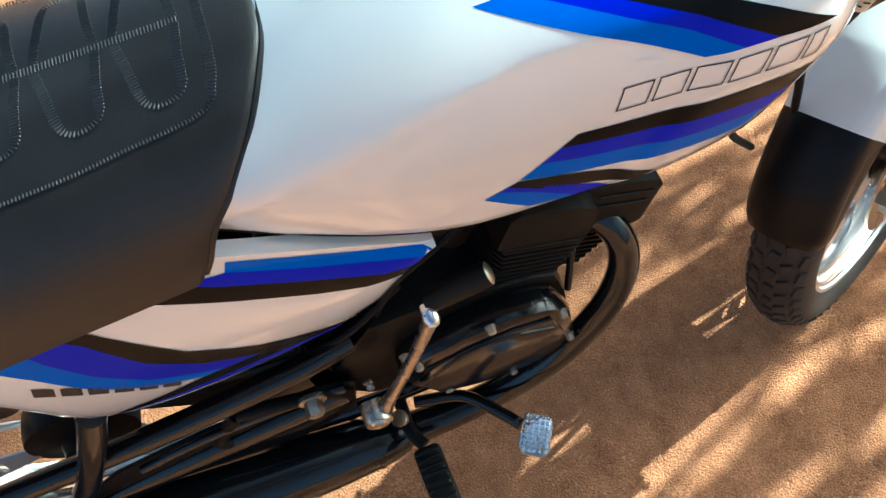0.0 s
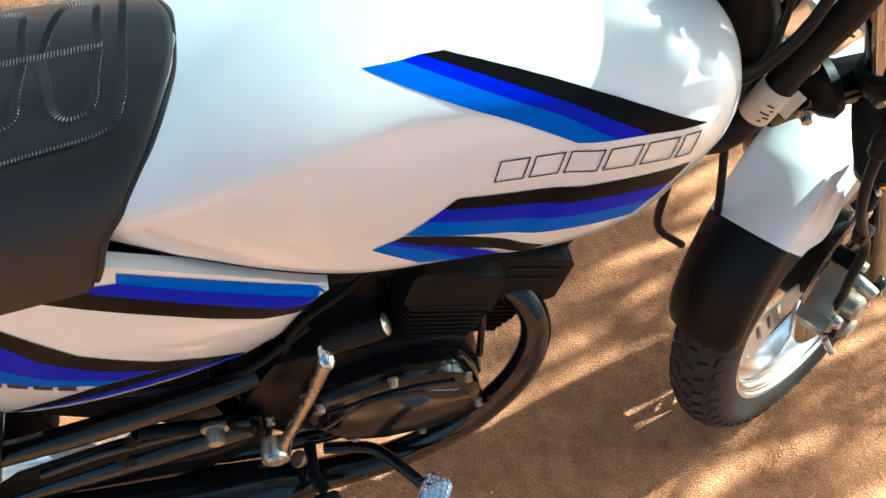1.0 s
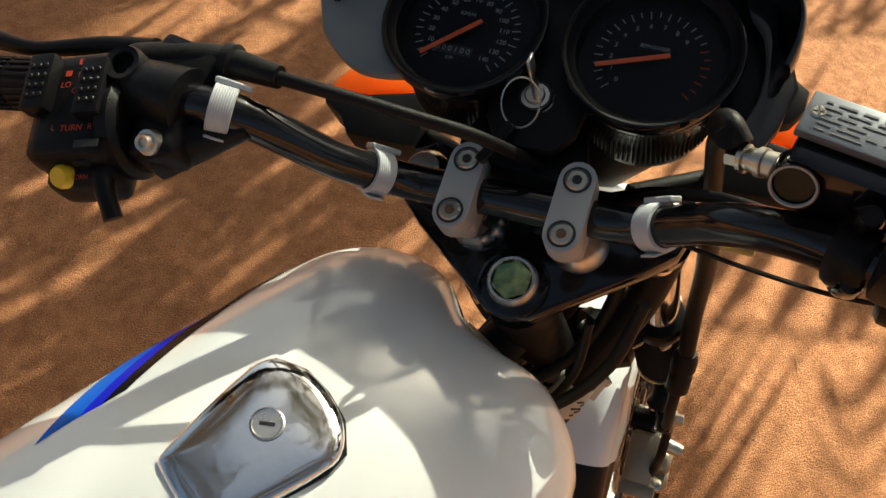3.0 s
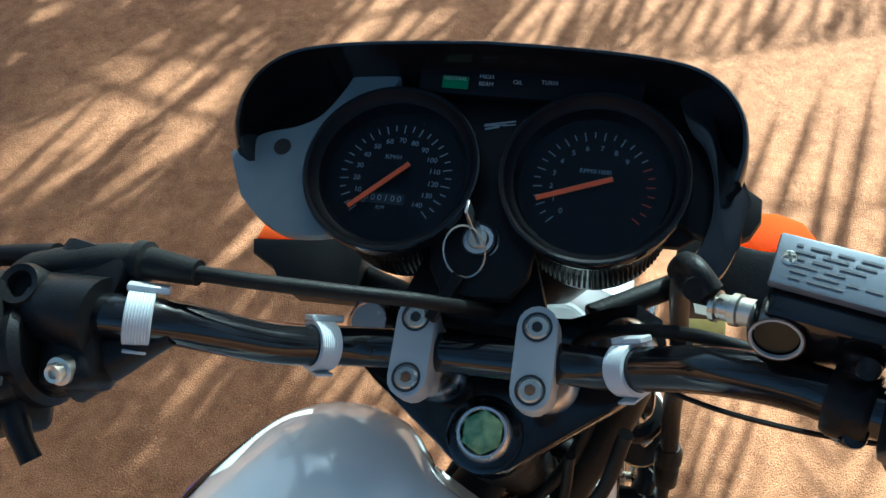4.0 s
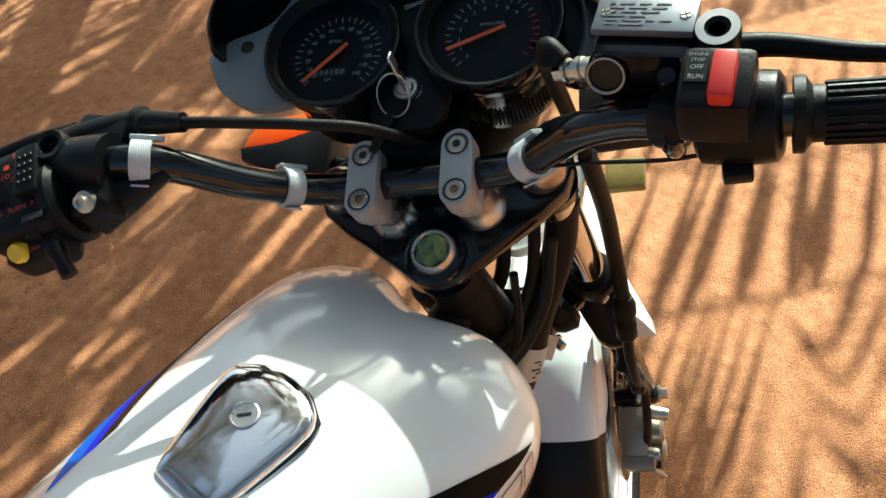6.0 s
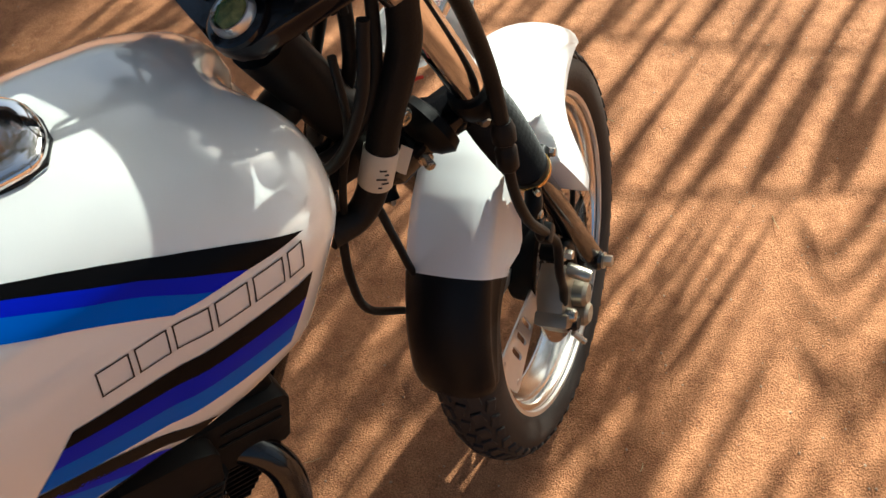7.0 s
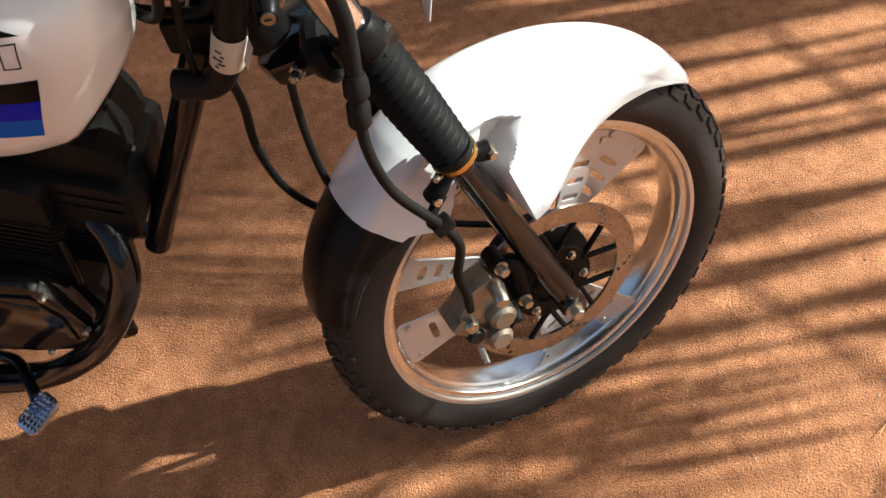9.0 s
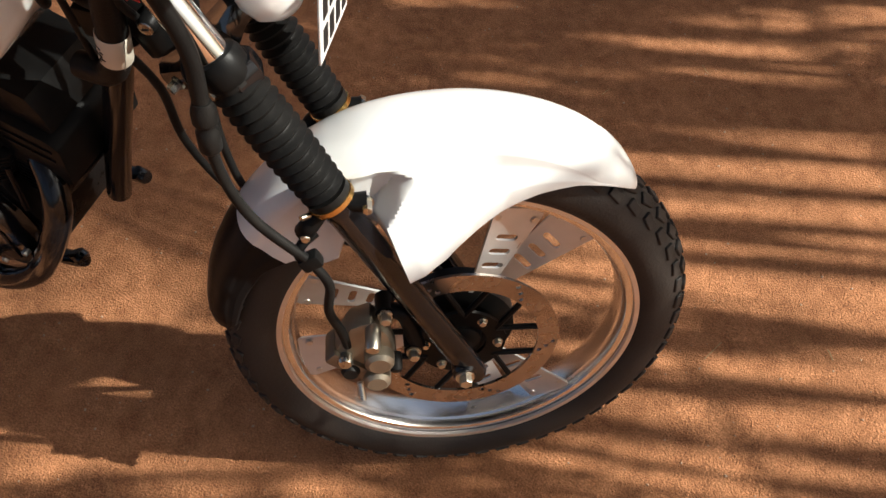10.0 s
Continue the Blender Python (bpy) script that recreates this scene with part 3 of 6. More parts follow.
def build_seat():
    rings = []
    for d, g in [(0.0, 0.955), (0.0008, 0.975), (0.003, 0.99), (0.008, 0.998), (0.02, 1.0)] + [(0.045 + 0.03 * i, 1.0) for i in range(24)]:
        ring = []
        for i in range(65):
            p = seat_point(d, -1 + 2 * i / 64)
            c = Vector((p.x, 0, 0.86))
            q = c + (p - c) * g
            ring.append((p.x, q.y, q.z))
        rings.append(ring)
    seat = part("seat", loft(rings), VINYL, bike, "black vinyl seat with stitched pattern", angle=60)

    def line(pts, name="stitching"):
        path = smooth_path([(x, y, 0) for x, y in pts], 8)
        path = [seat_xy(p.x, p.y) for p in path]
        bm = bmesh.new()
        left = 0.0
        for a, b in zip(path, path[1:]):
            d = b - a
            if d.length < 1e-5:
                continue
            e = d.normalized()
            n = Vector((0, -a.y * 4, 1)).normalized()
            s = e.cross(n).normalized()
            while left < d.length:
                c = a + e * left
                w, h, o = s * 0.0041, e * 0.0007, Vector((0, 0, 0.0002))
                ends = [c - w - h - o, c + w - h - o, c + w + h - o, c - w + h - o]
                mid = [c - w * 0.75 + n * 0.0010, c + w * 0.75 + n * 0.0010]
                v = [bm.verts.new(q) for q in ends]
                m = [bm.verts.new(q) for q in mid]
                bm.faces.new((v[0], v[1], m[1], m[0]))
                bm.faces.new((v[2], v[3], m[0], m[1]))
                bm.faces.new((v[1], v[2], m[1]))
                bm.faces.new((v[3], v[0], m[0]))
                left += 0.0027
            left -= d.length
        part(name, bm, STITCH, seat, angle=10)

    c = 0.007
    line([(-0.520, c), (-0.60, c), (-0.70, c), (-0.85, c)])
    for s in (-1, 1):
        line([(-0.5035, c), (-0.5035, c + s * 0.036), (-0.508, c + s * 0.063), (-0.522, c + s * 0.080), (-0.58, c + s * 0.088), (-0.632, c + s * 0.094), (-0.75, c + s * 0.10), (-0.9, c + s * 0.10)])
        for i in range(5):
            x = -0.522 - 0.061 * i
            line([(x, c + s * 0.003), (x - 0.003, c + s * 0.030), (x - 0.005, c + s * 0.054), (x - 0.012, c + s * 0.064), (x - 0.027, c + s * 0.066), (x - 0.036, c + s * 0.056), (x - 0.041, c + s * 0.03), (x - 0.047, c + s * 0.003)])
    part("piping", tube([seat_point(0.0, k) * 0.5 + Vector((seat_point(0.0, k).x * 0.5 + 0.001, seat_point(0.0, k).y * 0.46, 0.86 * 0.04 + seat_point(0.0, k).z * 0.46)) for k in [-0.97 + 1.94 * i / 24 for i in range(25)]], 0.0030, 8, 3), VINYL, seat)
    return seat


STITCH = material("stitch_thread", (0.05, 0.052, 0.056), 0.5, vary=0.1)
build_seat()


# ---------------------------------------------------------------- side panels
PANEL_TOP = [(-0.90, 0.825), (-0.80, 0.838), (-0.70, 0.848), (-0.62, 0.856), (-0.565, 0.862), (-0.549, 0.853), (-0.505, 0.828), (-0.439, 0.789), (-0.396, 0.762), (-0.384, 0.760)]
PANEL_LOW = [(-0.90, 0.705), (-0.80, 0.700), (-0.772, 0.602), (-0.735, 0.588), (-0.69, 0.583), (-0.63, 0.588), (-0.56, 0.602), (-0.495, 0.622),
             (-0.449, 0.650), (-0.412, 0.704), (-0.384, 0.755)]


def interp(line, x):
    for a, b in zip(line, line[1:]):
        if x <= b[0]:
            s = max(0.0, (x - a[0]) / (b[0] - a[0]))
            return a[1] + (b[1] - a[1]) * s
    return line[-1][1]


def panel_y(x, z):
    zt, zl = interp(PANEL_TOP, x), interp(PANEL_LOW, x)
    s = max(0.0, min(1.0, (z - zl) / max(0.004, zt - zl)))
    return 0.128 + 0.008 * math.sin(math.pi * min(1, s * 1.1)) ** 0.7 - 0.014 * (1 - s) ** 3 + 0.004 * math.sin((x + 0.9) * 6)


def build_panel(side):
    rings = []
    xs = [-0.90 + 0.0103 * i for i in range(51)]
    for x in xs:
        zt, zl = interp(PANEL_TOP, x), interp(PANEL_LOW, x)
        col = [zl + (zt - zl) * (0.5 - 0.5 * math.cos(math.pi * j / 14)) for j in range(15)]
        outer = [(x, side * panel_y(x, z), z) for z in col]
        inner = [(x, side * (panel_y(x, z) - 0.004 - 0.012 * (j in (0, 14))), z) for j, z in list(enumerate(col))[::-1]]
        rings.append(outer + inner)
    panel = part("side_panel", loft(rings), WHITE, bike, "white side panel with blue and black stripes", angle=60)

    def film(a, b, mat, n=24, m=5, name="stripe"):
        def at(line, s):
            k = s * (len(line) - 1)
            i = min(int(k), len(line) - 2)
            return [u + (v - u) * (k - i) for u, v in zip(line[i], line[i + 1])]
        bm = bmesh.new()
        rows = []
        for i in range(n + 1):
            p, q = at(a, i / n), at(b, i / n)
            rows.append([bm.verts.new((x, side * (panel_y(x, z) + 0.0008), z)) for x, z in [(p[0] + (q[0] - p[0]) * j / m, p[1] + (q[1] - p[1]) * j / m) for j in range(m + 1)]])
        for r, s in zip(rows, rows[1:]):
            for j in range(m):
                bm.faces.new((r[j], r[j + 1], s[j + 1], s[j]))
        part(name, bm, mat, panel)

    l0, l1 = [(-0.552, 0.846), (-0.50, 0.816), (-0.44, 0.782), (-0.389, 0.756)], [(-0.557, 0.832), (-0.4896, 0.792), (-0.435, 0.763), (-0.392, 0.745)]
    l2, l3 = [(-0.600, 0.838), (-0.494, 0.773), (-0.437, 0.7414), (-0.399, 0.735)], [(-0.650, 0.840), (-0.499, 0.750), (-0.455, 0.729), (-0.409, 0.722)]
    film(l0, l1, BLUE_L)
    film(l1, l2, BLUE_D)
    film(l2, l3, BLACK_F)
    m0 = [(-0.6935, 0.837), (-0.665, 0.790), (-0.628, 0.7285), (-0.573, 0.680), (-0.491, 0.642)]
    m1 = [(-0.716, 0.833), (-0.690, 0.797), (-0.664, 0.7325), (-0.6265, 0.688), (-0.580, 0.655)]
    m2 = [(-0.740, 0.830), (-0.728, 0.790), (-0.708, 0.742), (-0.675, 0.692), (-0.6166, 0.650)]
    m3 = [(-0.765, 0.800), (-0.748, 0.7726), (-0.720, 0.715), (-0.687, 0.678), (-0.641, 0.648)]
    film(m0, m1, BLACK_F)
    film(m1, m2, BLUE_D)
    film(m2, m3, BLUE_L)
    b0 = [(-0.491, 0.642), (-0.578, 0.652), (-0.640, 0.645), (-0.690, 0.630), (-0.745, 0.614)]
    b1 = [(-0.494, 0.637), (-0.575, 0.630), (-0.640, 0.620), (-0.690, 0.611), (-0.742, 0.607)]
    b2 = [(-0.497, 0.630), (-0.564, 0.614), (-0.620, 0.606), (-0.660, 0.603), (-0.704, 0.604)]
    film(b0, b1, BLACK_F)
    film(b1, b2, BLUE_D)
    # the model's mark, as slanted bars
    for k in range(6):
        a = (-0.757 + 0.0172 * k, 0.757 - 0.0163 * k)
        film([a, (a[0] + 0.0136, a[1] - 0.0129)], [(a[0] - 0.006, a[1] - 0.0165), (a[0] + 0.0076, a[1] - 0.0294)], INK_AND_RECESS, 4, 2, "mark")
    part("grommet", lathe([(0, 0.002), (0.012, 0.002), (0.019, 0.006), (0.023, 0.004), (0.024, 0)], 28, to(-0.805, side * panel_y(-0.8, 0.72), 0.727) @ rot("X", 90 if side < 0 else -90)), BLACK_PLASTIC, panel)
    return panel


build_panel(-1)
build_panel(1)

# ---------------------------------------------------------------- frame tubes
for name, pts, r, m in [
        ("down_tube", [(0.060, 0, 0.862), (-0.012, 0, 0.715), (-0.070, 0, 0.605), (-0.125, 0, 0.50), (-0.175, 0, 0.40)], 0.0185, BLACK_GLOSS),
        ("top_tube", [(0.03, 0, 0.90), (-0.2, 0, 0.80), (-0.5, 0, 0.80), (-0.9, 0, 0.80)], 0.02, BLACK_MATT),
        ("head_tube", [(0.014, -0.004, 0.972), (0.096, -0.004, 0.782)], 0.027, BLACK_MATT),
        ("seat_tube", [(-0.50, -0.05, 0.78), (-0.53, -0.075, 0.60), (-0.56, -0.085, 0.45), (-0.54, -0.085, 0.33)], 0.014, BLACK_GLOSS),
        ("seat_tube", [(-0.50, 0.05, 0.78), (-0.53, 0.075, 0.60), (-0.56, 0.085, 0.45), (-0.54, 0.085, 0.33)], 0.014, BLACK_GLOSS),
        ("rear_stay", [(-0.50, -0.10, 0.53), (-0.58, -0.115, 0.532), (-0.74, -0.12, 0.505), (-1.00, -0.12, 0.47)], 0.015, BLACK_GLOSS),
        ("rear_stay", [(-0.50, 0.10, 0.505), (-0.60, 0.112, 0.50), (-0.78, 0.115, 0.545), (-0.98, 0.12, 0.60)], 0.012, BLACK_GLOSS),
        ("swing_arm", [(-0.53, -0.115, 0.42), (-0.72, -0.115, 0.375), (-0.92, -0.11, 0.315)], 0.018, BLACK_GLOSS),
        ("swing_arm", [(-0.53, 0.115, 0.42), (-0.72, 0.115, 0.375), (-0.92, 0.11, 0.315)], 0.018, BLACK_GLOSS),
        ("cradle_tube", [(-0.245, -0.085, 0.315), (-0.26, -0.09, 0.30), (-0.55, -0.10, 0.285), (-0.75, -0.10, 0.36)], 0.013, BLACK_GLOSS),
        ("cradle_tube", [(-0.245, 0.085, 0.315), (-0.26, 0.09, 0.30), (-0.55, 0.10, 0.285), (-0.75, 0.10, 0.36)], 0.013, BLACK_GLOSS),
        ("peg_strut", [(-0.768, -0.118, 0.615), (-0.805, -0.13, 0.54), (-0.857, -0.13, 0.443), (-0.938, -0.13, 0.312)], 0.0155, BLACK_GLOSS),
        ("peg_bracket", [(-0.66, -0.118, 0.47), (-0.57, -0.122, 0.455), (-0.53, -0.122, 0.42), (-0.60, -0.122, 0.375), (-0.70, -0.12, 0.40), (-0.66, -0.118, 0.47)], 0.009, BLACK_MATT)]:
    part(name, tube(pts, r), m, bike)
part("pivot_bolt", hexbolt((-0.568, -0.128, 0.468), (-0.568, -0.152, 0.468), 0.0115, 1.5), STEEL, bike, "zinc-plated pivot bolt")
part("chain_guard", plate([(0, 0), (0.30, 0.01), (0.32, 0.045), (0.02, 0.05)], 0.003, 0.001, to(-0.92, 0.075, 0.40) @ rot("X", 90)), SATIN, bike)
part("peg_plate", plate([(-0.515, 0.44), (-0.56, 0.462), (-0.70, 0.452), (-0.83, 0.415), (-0.90, 0.36), (-0.86, 0.32), (-0.62, 0.30), (-0.53, 0.345)], 0.006, 0.002, to(0, -0.112, 0) @ rot("X", 90)), BLACK_MATT, bike, "black pressed-steel peg plate")
part("plate_rib", tube([(-0.53, -0.121, 0.445), (-0.60, -0.121, 0.452), (-0.71, -0.121, 0.44), (-0.80, -0.121, 0.41)], 0.007), BLACK_GLOSS, bike)
part("plate_weld", tube([(-0.60, -0.120, 0.375), (-0.68, -0.120, 0.360), (-0.74, -0.120, 0.350)], 0.0032, 8), SATIN, bike)
part("strut_bolt", hexbolt((-0.915, -0.140, 0.345), (-0.915, -0.156, 0.345), 0.008, 1.4), STEEL, bike)
part("battery_box", box((0.18, 0.15, 0.14), 0.015, 2, to(-0.56, 0, 0.64)), BLACK_PLASTIC, bike, "black battery box")
# black sheet added behind the tubes so that the gaps stay dark
part("gap_filler", plate([(-0.78, 0.46), (-0.80, 0.62), (-0.76, 0.66), (-0.45, 0.66), (-0.45, 0.36), (-0.60, 0.31), (-0.66, 0.36)], 0.006, 0.002, to(0, -0.058, 0) @ rot("X", 90)), BLACK_MATT, bike, "black sheet added to fill dark gaps in the rear frame")
rings = []
for i in range(33):
    a = radians(-5 + 150 * i / 32)
    c, s = math.cos(a), math.sin(a)
    rings.append([(-0.90 + r * c, y, 0.312 + r * s) for y, r in ((-0.062, 0.322), (-0.055, 0.336), (-0.03, 0.345), (0.03, 0.345), (0.055, 0.336), (0.062, 0.322), (0.058, 0.320), (0.03, 0.341), (-0.03, 0.341), (-0.058, 0.320))])
part("rear_mudguard", loft(rings), BLACK_PLASTIC, bike, "black rear mudguard")


# ---------------------------------------------------------------- engine
EM = to(-0.007, 0, -0.013)


def build_engine():
    case = [(-0.50, 0.52), (-0.47, 0.565), (-0.40, 0.570), (-0.33, 0.556), (-0.262, 0.545), (-0.238, 0.53), (-0.222, 0.47), (-0.216, 0.42), (-0.23, 0.372), (-0.29, 0.335),
            (-0.40, 0.325), (-0.50, 0.345), (-0.535, 0.40), (-0.53, 0.47)]
    eng = part("engine", plate(case, 0.19, 0.012, to(0, 0.085, 0) @ rot("X", 90)), SOOT, bike, "black single-cylinder engine with finned barrel and kick starter", EM)
    cover = [(-0.445, 0.43), (-0.452, 0.478), (-0.425, 0.515), (-0.37, 0.535), (-0.31, 0.545), (-0.268, 0.536), (-0.246, 0.522), (-0.230, 0.48), (-0.224, 0.43), (-0.236, 0.385),
             (-0.275, 0.358), (-0.34, 0.352), (-0.41, 0.372)]
    part("clutch_cover", plate(cover, 0.042, 0.014, to(0, -0.103, 0) @ rot("X", 90)), BLACK_GLOSS, eng)
    inner = [(-0.432, 0.44), (-0.42, 0.492), (-0.365, 0.512), (-0.31, 0.522), (-0.262, 0.515), (-0.244, 0.46), (-0.25, 0.40), (-0.29, 0.373), (-0.36, 0.372), (-0.41, 0.39)]
    part("cover_plate", plate(inner, 0.006, 0.003, to(0, -0.1435, 0) @ rot("X", 90)), BLACK_GLOSS, eng)
    rib = tube([(-0.43, -0.147, 0.45), (-0.38, -0.149, 0.50), (-0.32, -0.149, 0.512), (-0.26, -0.149, 0.49)], 0.004, 8)
    part("cover_rib", rib, BLACK_GLOSS, eng)
    for x, z in [(-0.246, 0.510), (-0.336, 0.541), (-0.428, 0.505), (-0.40, 0.385), (-0.232, 0.42), (-0.31, 0.362), (-0.44, 0.545), (-0.49, 0.50)]:
        part("case_screw", hexbolt((x, -0.140, z), (x, -0.150, z), 0.0052, 1.25), STEEL, eng)
    CM = to(-0.228, 0, 0.613) @ rot("Y", 21)
    part("case_screw", hexbolt((-0.276, -0.100, 0.526), (-0.276, -0.112, 0.528), 0.0052, 1.25), STEEL, eng)
    part("cylinder", box((0.15, 0.12, 0.20), 0.02, 2, CM @ to(0.015, 0, -0.01)), SOOT, eng)
    for i in range(10):
        z = -0.018 - 0.0102 * i
        out = [(-0.080 + 0.002 * i, -0.088), (-0.072 + 0.002 * i, -0.099), (0.028 - 0.0012 * i, -0.099), (0.040 - 0.0012 * i, -0.088)]
        part("fin", plate(out + [(x, -y) for x, y in out[::-1]], 0.0042, 0.0012, CM @ to(0, 0, z)), SOOT, eng)
        if i < 8:
            out = [(-0.02, -0.060), (0.0, -0.075), (0.108 - 0.004 * i, -0.075), (0.120 - 0.004 * i, -0.062), (0.123 - 0.004 * i, -0.040)]
            part("fin", plate(out + [(x, -y) for x, y in out[::-1]], 0.0042, 0.0012, CM @ to(0, 0, z - 0.026)), SOOT, eng)
    side = [(-0.089, 0.050), (-0.080, 0.061), (-0.010, 0.060), (0.016, 0.052), (0.022, 0.044), (0.029, -0.003), (0.026, -0.009), (-0.078, -0.009), (-0.086, -0.004)]
    front = [(-0.03, 0.058), (0.094, 0.059), (0.109, 0.055), (0.117, 0.047), (0.126, -0.026), (0.120, -0.033), (-0.03, -0.036)]
    top = [(-0.12, 0.060), (-0.10, 0.120), (0.075, 0.118), (0.092, 0.096), (0.103, 0.066), (0.098, 0.060)]
    for outline, w, name in ((side, 0.099, "shroud_panel"), (front, 0.077, "shroud"), (top, 0.064, "head_cover")):
        part(name, plate(outline, 2 * w, 0.003, CM @ to(0, w, 0) @ rot("X", 90)), BLACK_MATT, eng, "black cylinder shroud" if name == "shroud" else "")
    for y in (-0.0995, 0.0995):
        part("shroud_rib", tube([(-0.078, y, -0.007), (0.024, y, -0.007)], 0.0016, 8, 1, True, CM), SOOT, eng)
    for z in (0.020, 0.040):
        part("shroud_rib", tube([(0.034, -0.0785, z), (0.110 - 0.1 * z, -0.0785, z)], 0.0014, 8, 1, True, CM), SOOT, eng)
    part("stay_rod", rod((-0.215, -0.090, 0.56), (-0.222, -0.105, 0.48), 0.0045), BLACK_GLOSS, eng)
    part("carburettor", lathe([(0, 0.05), (0.022, 0.05), (0.026, 0.04), (0.026, -0.03), (0.02, -0.05), (0, -0.05)], 24, to(-0.345, -0.045, 0.66)), SOOT, eng)
    part("intake_boot", tube([(-0.26, -0.02, 0.63), (-0.33, -0.04, 0.66), (-0.42, -0.05, 0.68)], 0.026), RUBBER, eng)
    part("air_box", box((0.13, 0.16, 0.16), 0.02, 3, to(-0.47, 0, 0.70)), BLACK_PLASTIC, eng)
    for pts, r in [([(-0.30, -0.06, 0.72), (-0.36, -0.085, 0.68), (-0.43, -0.09, 0.62), (-0.47, -0.09, 0.52)], 0.004), ([(-0.20, -0.03, 0.74), (-0.28, -0.07, 0.71), (-0.37, -0.08, 0.71)], 0.0035),
                   ([(-0.42, -0.08, 0.60), (-0.50, -0.10, 0.56), (-0.58, -0.1, 0.55), (-0.66, -0.1, 0.57)], 0.005)]:
        part("cable", tube(pts, r, 8), RUBBER, eng)
    # kick starter
    kick = part("kick_starter", tube([(-0.488, -0.168, 0.455), (-0.470, -0.166, 0.500), (-0.430, -0.160, 0.585), (-0.402, -0.152, 0.648)], [0.0125, 0.0075, 0.0068, 0.0085], 14), DISC, bike, "chromed steel kick starter lever with rubber pedal", EM)
    part("kick_hub", lathe([(0, 0.012), (0.0105, 0.012), (0.013, 0.009), (0.0165, 0.009), (0.018, 0.004), (0.018, -0.018), (0, -0.018)], 28, to(-0.494, -0.172, 0.462) @ rot("X", 90)), STEEL, kick)
    part("hub_bolt", hexbolt((-0.472, -0.175, 0.438), (-0.466, -0.176, 0.425), 0.008), STEEL, kick)
    part("kick_joint", lathe([(0, 0.009), (0.006, 0.009), (0.0095, 0.004), (0.0095, -0.014), (0, -0.014)], 20, to(-0.400, -0.150, 0.650) @ rot("X", 90)), CHROME, kick)
    part("kick_pedal", tube([(-0.398, -0.134, 0.652), (-0.365, -0.136, 0.668), (-0.332, -0.138, 0.682)], [0.0115, 0.0135, 0.0135], 14), RUBBER, kick)
    part("pedal_end", lathe([(0, 0.003), (0.008, 0.002), (0.0125, 0.0), (0.0125, -0.004)], 20, along((-0.332, -0.138, 0.682), (-0.318, -0.139, 0.689))), STEEL, kick)
    # exhaust
    ex = part("exhaust_pipe", tube([(-0.225, -0.03, 0.556), (-0.178, -0.058, 0.568), (-0.152, -0.085, 0.540), (-0.151, -0.108, 0.500), (-0.172, -0.127, 0.456), (-0.207, -0.138, 0.406), (-0.262, -0.145, 0.346), (-0.36, -0.145, 0.280),
                                    (-0.48, -0.147, 0.266)], [0.0195, 0.0195, 0.0195, 0.0195, 0.0195, 0.0195, 0.0195, 0.021, 0.025], 22), BLACK_GLOSS, bike, "glossy black exhaust pipe and silencer", EM)
    part("silencer", tube([(-0.475, -0.147, 0.267), (-0.51, -0.148, 0.270), (-0.60, -0.150, 0.278), (-0.78, -0.152, 0.290), (-1.3, -0.16, 0.345)], [0.027, 0.036, 0.044, 0.050, 0.052], 28, 4), BLACK_GLOSS, ex)
    part("pipe_collar", lathe([(0.0365, -0.004), (0.0390, -0.003), (0.0395, 0.003), (0.0375, 0.004)], 28, along((-0.520, -0.148, 0.271), (-0.56, -0.149, 0.275))), BLACK_GLOSS, ex)
    # foot controls
    pedal = part("brake_pedal", tube([(-0.45, -0.13, 0.315), (-0.385, -0.148, 0.325), (-0.345, -0.190, 0.332), (-0.325, -0.215, 0.335)], 0.0085, 12), BLACK_GLOSS, bike, "black brake pedal with a chequered chrome pad", to(-0.006, 0.004, -0.012))
    P = to(-0.312, -0.234, 0.338) @ rot("Z", -28) @ rot("X", 8)
    pad = [(-0.016, -0.028), (0.012, -0.030), (0.020, -0.022), (0.021, 0.018), (0.014, 0.026), (-0.010, 0.028), (-0.019, 0.020), (-0.021, -0.018)]
    part("pedal_pad", plate(pad, 0.008, 0.002, P), CHROME, pedal, "chequered chrome pad")
    for i in range(5):
        for j in range(7):
            b = bmesh.new()
            bmesh.ops.create_cone(b, cap_ends=True, segments=4, radius1=0.0042, radius2=0.0016, depth=0.004, matrix=P @ to(-0.0145 + i * 0.0072, -0.0215 + j * 0.0072, 0.0095) @ rot("Z", 45))
            part("stud", b, CHROME, pedal)
    peg = part("foot_peg", tube([(-0.475, -0.12, 0.318), (-0.474, -0.165, 0.316), (-0.462, -0.19, 0.314)], 0.009, 12), BLACK_MATT, bike, "ribbed black rubber foot peg")
    part("peg_rubber", box((0.038, 0.10, 0.026), 0.009, 3, to(-0.459, -0.243, 0.312) @ rot("Z", 3)), RUBBER, peg)
    for i in range(9):
        part("peg_rib", box((0.034, 0.0052, 0.006), 0.0015, 1, to(-0.459, -0.243, 0.312) @ rot("Z", 3) @ to(0, 0.042 - i * 0.0105, 0.0135)), RUBBER, peg)
    part("stand", tube([(-0.55, 0.06, 0.30), (-0.62, 0.13, 0.16), (-0.66, 0.19, 0.02)], 0.012), BLACK_MATT, bike)
    part("stand_spring", tube([(-0.53, -0.06, 0.29), (-0.555, -0.08, 0.20), (-0.56, -0.085, 0.13)], 0.006), BLACK_MATT, bike)
    return eng


build_engine()


